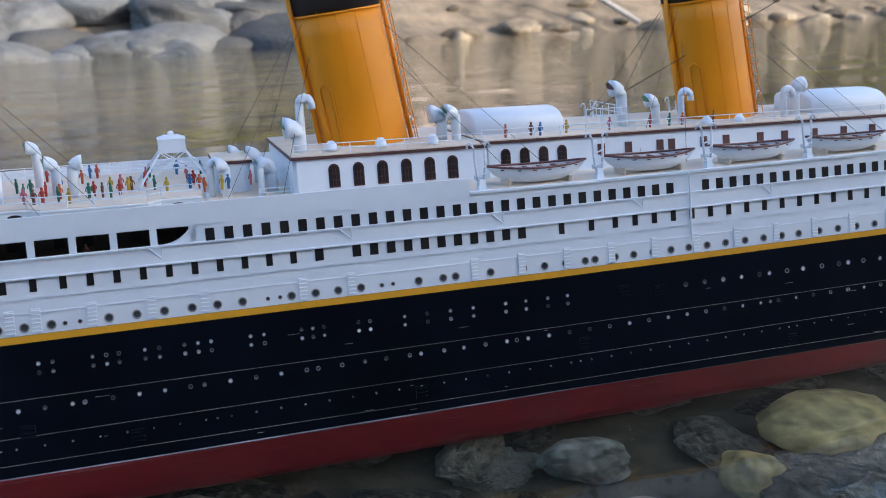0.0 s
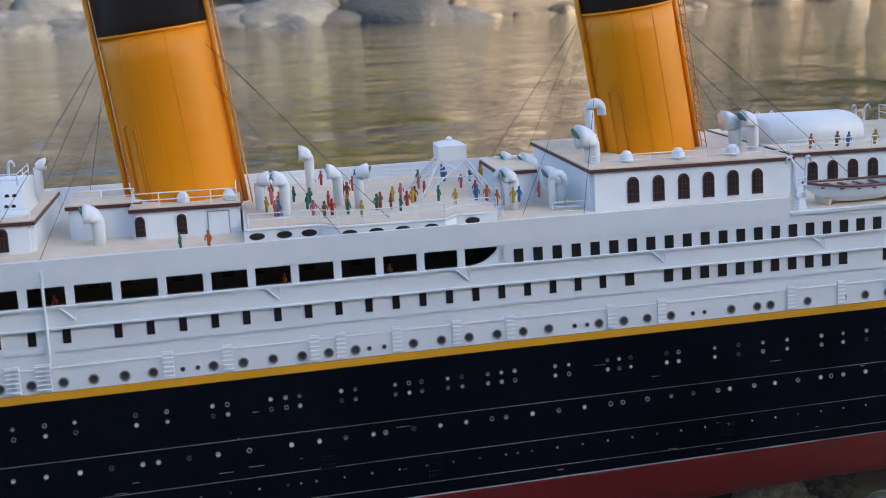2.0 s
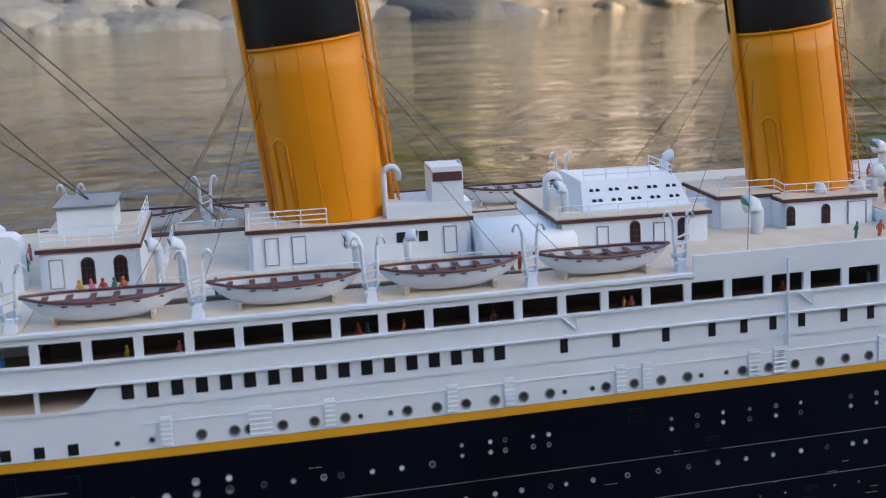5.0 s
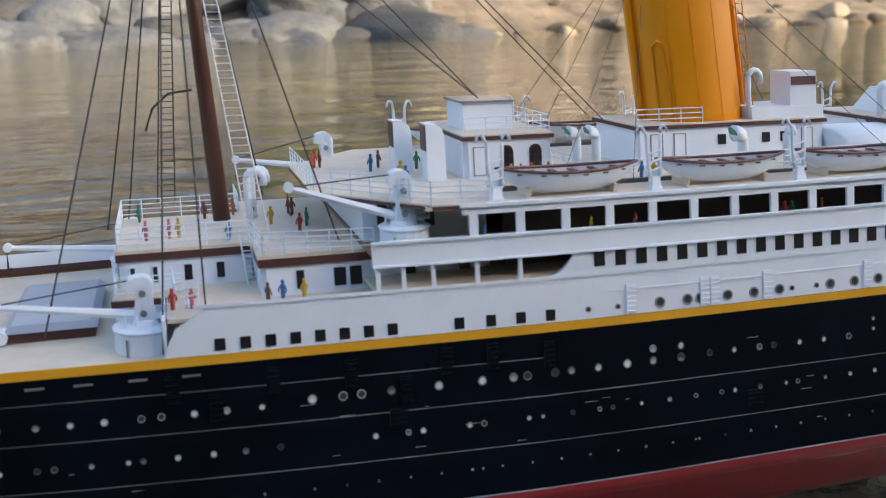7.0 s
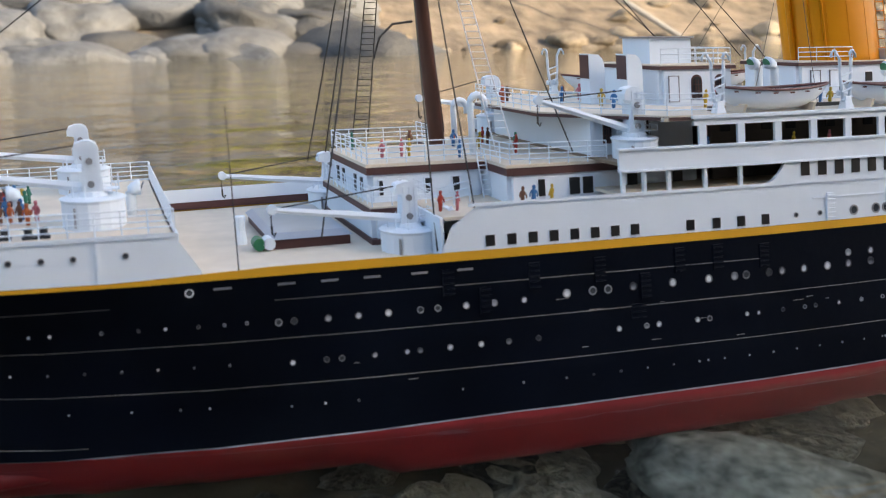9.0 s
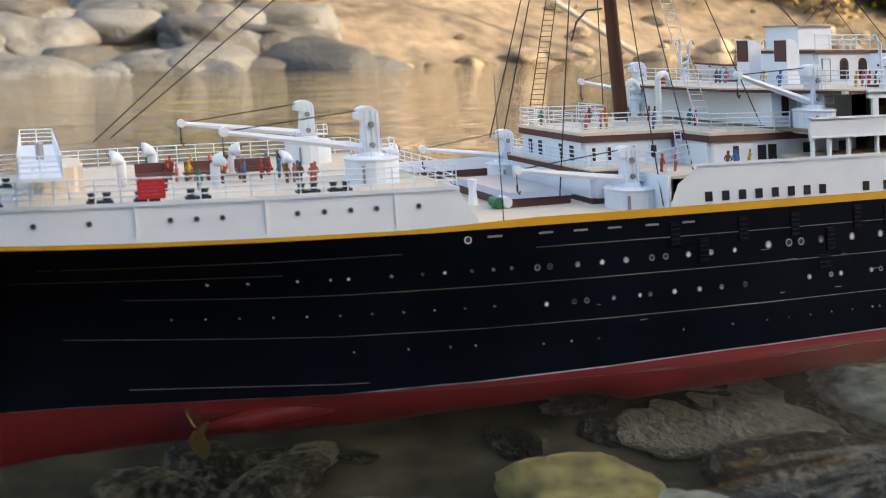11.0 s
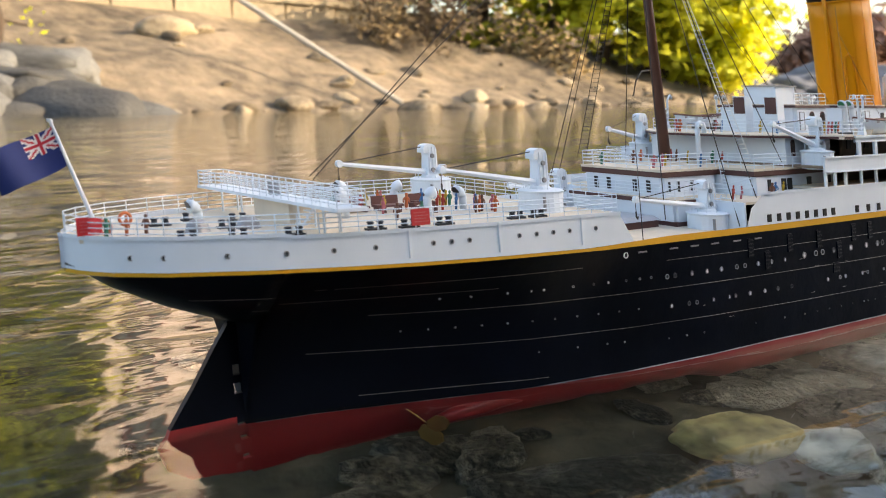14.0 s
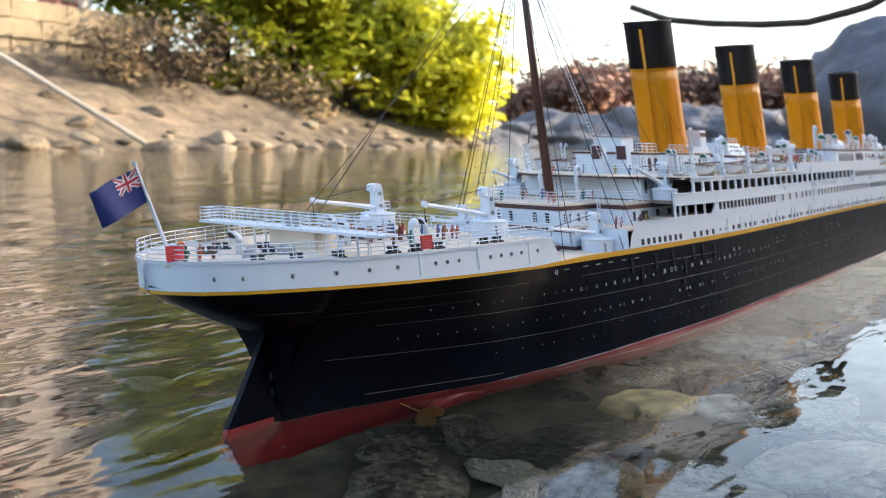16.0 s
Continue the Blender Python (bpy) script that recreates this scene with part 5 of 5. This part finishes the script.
def bed_z(x, y): return (x, y, level(x) - .070 - .02 * max(0, y) + .012 * noise.noise((x * 6, y * 6, 1)))
grid_mesh("river_bed", -4, 6, -1.8, 5.0, 120, 90, bed_z, BED, "dark silty river bed seen through the water", "ground")

def lump(name, c, r, material, label, seed, sub=4, group="", faces=11, soft=.16, rough=.10):
    """A stone: a ball cut by planes, its edges worn, with a little relief."""
    rr = random.Random(seed)
    cuts = []
    for _ in range(faces):
        n = Vector((rr.gauss(0, 1), rr.gauss(0, 1), rr.gauss(0, 1))).normalized()
        cuts.append((n, rr.uniform(.62, .95)))
    bm = bmesh.new()
    bmesh.ops.create_icosphere(bm, subdivisions=sub, radius=1)
    for v in bm.verts:
        d = v.co.normalized()
        k = 1.0
        for n, h in cuts:
            q = n.dot(d)
            if q > 0:
                k = min(k, h / q) if soft <= 0 else -soft * .5 * math.log(math.exp(-k / (soft * .5)) + math.exp(-min(9, h / q) / (soft * .5)))
        k += rough * noise.noise(d * 2.1 + Vector((seed, 0, 3))) + rough * .45 * noise.noise(d * 5.3 + Vector((0, seed, 1))) + rough * .2 * noise.noise(d * 12 + Vector((0, 2, seed)))
        v.co = Vector((d.x * r[0], d.y * r[1], d.z * r[2])) * k * 1.15
    me = bpy.data.meshes.new(name)
    bm.to_mesh(me)
    bm.free()
    for p in me.polygons:
        p.use_smooth = True
    me.materials.append(material)
    o = tagged(new(name, me), label, "rock", group)
    o.location = c
    o.rotation_euler = (0, 0, seed * 1.3)
    return o
rk = random.Random(7)
def strew(kinds, k, x, y, z, s, flat):
    src = kinds[k % len(kinds)]
    o = src if k < len(kinds) else new(src.name.split(".")[0], src.data)
    if k >= len(kinds):
        tagged(o, src["label"], "rock", src["group"])
    o.matrix_basis = Matrix.Translation((x, y, z)) @ Matrix.Rotation(rk.uniform(0, 6.3), 4, "Z") @ Matrix.Rotation(rk.uniform(-.2, .2), 4, "X") @ Matrix.Diagonal((s * rk.uniform(.9, 1.5), s, s * flat, 1))
# grey boulders heaped at the water's edge, tan stones along the sandy shore
grey = [lump("boulder", (0, 0, -50), (1, .8, .6), ROCK, "large smooth grey boulder at the river's edge", k + 1, 4, "grey boulders on the far bank") for k in range(6)]
for k in range(190):
    x = rk.uniform(-3.2, 1.75)
    d = rk.uniform(-.25, 1.3) if k % 3 else rk.uniform(-.2, .15)
    y = bank_y(x) + d
    s = rk.uniform(.20, .44)
    strew(grey, k, x, y, ground_z(x, y)[2] + .02, s, rk.uniform(.6, .95))
tan = [lump("stone", (0, 0, -50), (1, .8, .6), TANROCK, "pale tan stone half sunk in the sandy shore", 10 + k, 3, "tan stones on the far bank") for k in range(6)]
for k in range(290):
    x = rk.uniform(1.4, 11)
    d = abs(rk.gauss(0, .28)) - .1 if k % 5 else rk.uniform(0, 2.4)
    y = bank_y(x) + d
    s = rk.uniform(.03, .11) * (1 if k % 11 else 2.0)
    strew(tan, k, x, y, ground_z(x, y)[2] + s * .05, s, rk.uniform(.7, 1.1))
# stones under the water
wet = [lump("river_stone", (0, 0, -50), (1, .85, .6), STONE, "dark wet stone on the river bed", 20 + k, 3, "stones on the river bed", rough=.14) for k in range(8)]
for k in range(298):
    x, y = rk.uniform(-.6, 1.1), rk.uniform(-.27, -.02) if k % 6 else rk.uniform(-.5, .6)
    s = rk.uniform(.013, .034) if k % 3 else rk.uniform(.006, .014)
    strew(wet, k, x, y, bed_z(x, y)[2] + s * .2, s, rk.uniform(.55, .9))
for c, r, m_, lab, seed in (((-.088, -.102, -.056), (.024, .020, .019), OCHRE, "ochre stone under the water beside the stern", 31),
        ((-.066, -.136, -.058), (.021, .017, .016), PALE, "pale grey stone under the water", 32),
        ((.078, -.100, -.055), (.050, .030, .021), SPECKLED, "broad speckled stone under the water", 33),
        ((.823, -.112, -.048), (.038, .026, .021), OCHRE, "broad tan stone under the water", 34),
        ((.765, -.138, -.052), (.018, .014, .014), OCHRE, "small ochre stone under the water", 35),
        ((.700, -.100, -.052), (.022, .016, .016), SPECKLED, "grey stone under the water", 36)):
    lump("river_stone", c, r, m_, lab, seed)

# shore and big rock beyond the bow
lump("rock_outcrop", (8.6, 1.15, .1), (1.6, 1.6, 1.25), BIGROCK, "large smooth dark grey rock outcrop", 41, 5, faces=16, soft=.3, rough=.16)
for k, (x, y, r, h) in enumerate(((11.2, 8.3, 1.5, .5), (13.2, 7.4, 1.7, .62), (14.4, 6.3, 1.8, .72), (15.0, 5.0, 1.8, .66), (15.6, 3.6, 1.8, .7), (15.6, 2.0, 1.8, .7))):
    lump("rock_outcrop", (x, y, level(x) - .05), (r, r * .8, h), BIGROCK, "low dark rocky shore", 45 + k, 5, faces=14, soft=.2, rough=.22)
# wall and pale building above the far bank
wall = tagged(new("retaining_wall"), "tan stone retaining wall above the bank", "wall", "", "structure")
wr = random.Random(11)
for j in range(4):
    for i in range(13):
        x = -1.9 + i * .62 + (.3 if j % 2 else 0)
        y = 8.55 + .03 * x + wr.uniform(-.02, .02)
        bm = bmesh.new()
        box(bm, x, x + .61 + wr.uniform(-.02, .006), y, y + .4, .72 + j * .19, .905 + j * .19, top=(.01, .01))
        me = bpy.data.meshes.new("stone_block")
        bm.to_mesh(me)
        bm.free()
        me.materials.append(WALLM)
        o = new("stone_block", me)
        o.parent = wall
home = tagged(new("house"), "pale pink plastered house with dark red window frames", "house")
def slab(name, x0, x1, y0, y1, z0, z1, material, parent):
    bm = bmesh.new()
    box(bm, x0, x1, y0, y1, z0, z1)
    me = bpy.data.meshes.new(name)
    bm.to_mesh(me)
    bm.free()
    me.materials.append(material)
    o = new(name, me)
    o.parent = parent
    return o
slab("wall", 2.6, 5.9, 9.3, 12.5, 1.35, 5.2, PINK, home)
slab("roof", 2.45, 6.05, 9.1, 12.7, 5.2, 5.35, FRAME, home)
for j in range(3):
    for i in range(4):
        x, z = 2.85 + i * .8, 1.55 + j * 1.2
        w = slab("window", x, x + .46, 9.26, 9.31, z, z + .75, FRAME, home)
        for dx in (.04, .25):
            slab("pane", x + dx, x + dx + .17, 9.245, 9.262, z + .05, z + .70, GLASS, w)

def tree(x, y, z, h, r, leaf, seed, label, n=2600, size=.11):
    t = tagged(new("tree"), label, "tree")
    t.location = (x, y, z)
    rr = random.Random(seed)
    bm = bmesh.new()
    pts = [Vector((0, 0, 0)), Vector((.1, 0, h * .3)), Vector((0, .1, h * .6)), Vector((.1, 0, h * .85))]
    tube(bm, pts, h * .03, 8, r1=h * .008)
    limbs = []
    for k in range(14):
        a, f = rr.uniform(0, 6.3), rr.uniform(.05, .75)
        p = Vector((0, 0, h * f))
        q = p + Vector((math.cos(a) * r * .7, math.sin(a) * r * .7, h * .10))
        tube(bm, [p, (p + q) / 2 + Vector((0, 0, .1)), q], h * .012, 6, r1=.01)
        limbs.append(q)
    me = bpy.data.meshes.new("trunk")
    bm.to_mesh(me)
    bm.free()
    me.materials.append(BARK)
    o = new("trunk", me)
    o.parent = t
    vs, fs = [], []
    cl = [q + Vector((rr.gauss(0, r * .25), rr.gauss(0, r * .25), rr.gauss(0, h * .1))) for q in limbs for _ in range(4)] + [Vector((rr.gauss(0, r * .3), rr.gauss(0, r * .3), h * rr.uniform(.6, 1.0))) for _ in range(10)]
    for k in range(n):
        c = cl[k % len(cl)]
        p = c + Vector((rr.gauss(0, 1), rr.gauss(0, 1), rr.gauss(0, .7))) * r * .2
        a = Vector((rr.gauss(0, 1), rr.gauss(0, 1), rr.gauss(0, 1))).normalized()
        b = a.orthogonal().normalized()
        s = size * rr.uniform(.6, 1.3)
        i = len(vs)
        vs += [p - a * s, p + b * s * .5, p + a * s, p - b * s * .5]
        fs.append((i, i + 1, i + 2, i + 3))
    me = bpy.data.meshes.new("crown")
    me.from_pydata(vs, [], fs)
    me.materials.append(leaf)
    o = new("crown", me)
    o.parent = t
for k, (x, y, h, r) in enumerate(((6.9, 9.4, 3.2, 1.0), (7.5, 9.0, 3.4, 1.1), (8.2, 8.9, 3.3, 1.1), (8.4, 10.2, 4.0, 1.4), (8.8, 8.1, 2.5, .95), (9.5, 7.7, 2.0, .8), (10.0, 7.4, 1.6, .65), (7.9, 8.2, 1.6, .7))):
    tree(x, y, ground_z(x, y)[2] - .1, h, r, LEAF, 60 + k, "yellow-green leafy tree on the sandy bank", 6800, .08)
for k, (x, y, h, r) in enumerate(((5.3, 8.2, .6, .4), (5.9, 8.0, .7, .45), (6.5, 8.2, .8, .5), (7.0, 7.8, .6, .45), (7.4, 7.5, .5, .4), (6.2, 8.6, .9, .5))):
    tree(x, y, ground_z(x, y)[2] - .1, h, r, DRY, 90 + k, "dry brown shrub on the bank under the trees", 420, .045)
tree(2.1, 10.0, ground_z(2.1, 10.0)[2] - .1, 4.6, 1.2, LEAF, 73, "tall green tree above the retaining wall", 7000, .09)
tree(1.15, 6.5, ground_z(1.15, 6.5)[2] - .1, 1.6, .45, LEAF, 71, "dark leaning trunk with a few yellow leaves", 150, .03)
for k, (x, y, h, r) in enumerate(((20, 11, 1.1, 1.3), (22.5, 11, 1.3, 1.5), (24, 9.6, 1.2, 1.6), (26, 8.4, 1.4, 1.7), (27, 6.6, 1.3, 1.7), (28, 11.5, 1.5, 1.8), (28, 4.5, 1.3, 1.7))):
    tree(x, y, level(x) + .5, h, r, LEAFR, 80 + k, "bare russet autumn tree in the distance", 5200, .13)
bm = bmesh.new()
tube(bm, [(5.257, 2.45, 1.036), (5.364, 2.239, 0.953), (5.474, 1.978, 0.924), (5.578, 1.686, 0.912), (5.654, 1.43, 0.919), (5.704, 1.212, 0.972), (5.727, 1.09, 1.007), (5.748, 0.912, 1.113)], .022, 6, r1=.03)
me = bpy.data.meshes.new("branch")
bm.to_mesh(me)
bm.free()
me.materials.append(BARK)
tagged(new("branch", me), "thin bare branch hanging over the rock", "branch")
bm = bmesh.new()
tube(bm, [(4.1, 5.95, 0.09), (2.95, 6.9, 1.02)], .022, 8)
me = bpy.data.meshes.new("pipe")
bm.to_mesh(me)
bm.free()
me.materials.append(PLASTIC)
tagged(new("pipe", me), "long pale plastic pipe leaning on the bank", "pipe")
# unseen bank added behind the camera to keep the sun off the model
grid_mesh("near_bank", -16, 44, -9.0, -2.6, 120, 30, lambda x, y: (x, y, -.3 + min(3.5, (-2.4 - y) * 1.7) + .4 * noise.noise((x * .5, y * .5, 2))), SOIL, "unseen earth bank on the near side, added to shade the model", "ground")
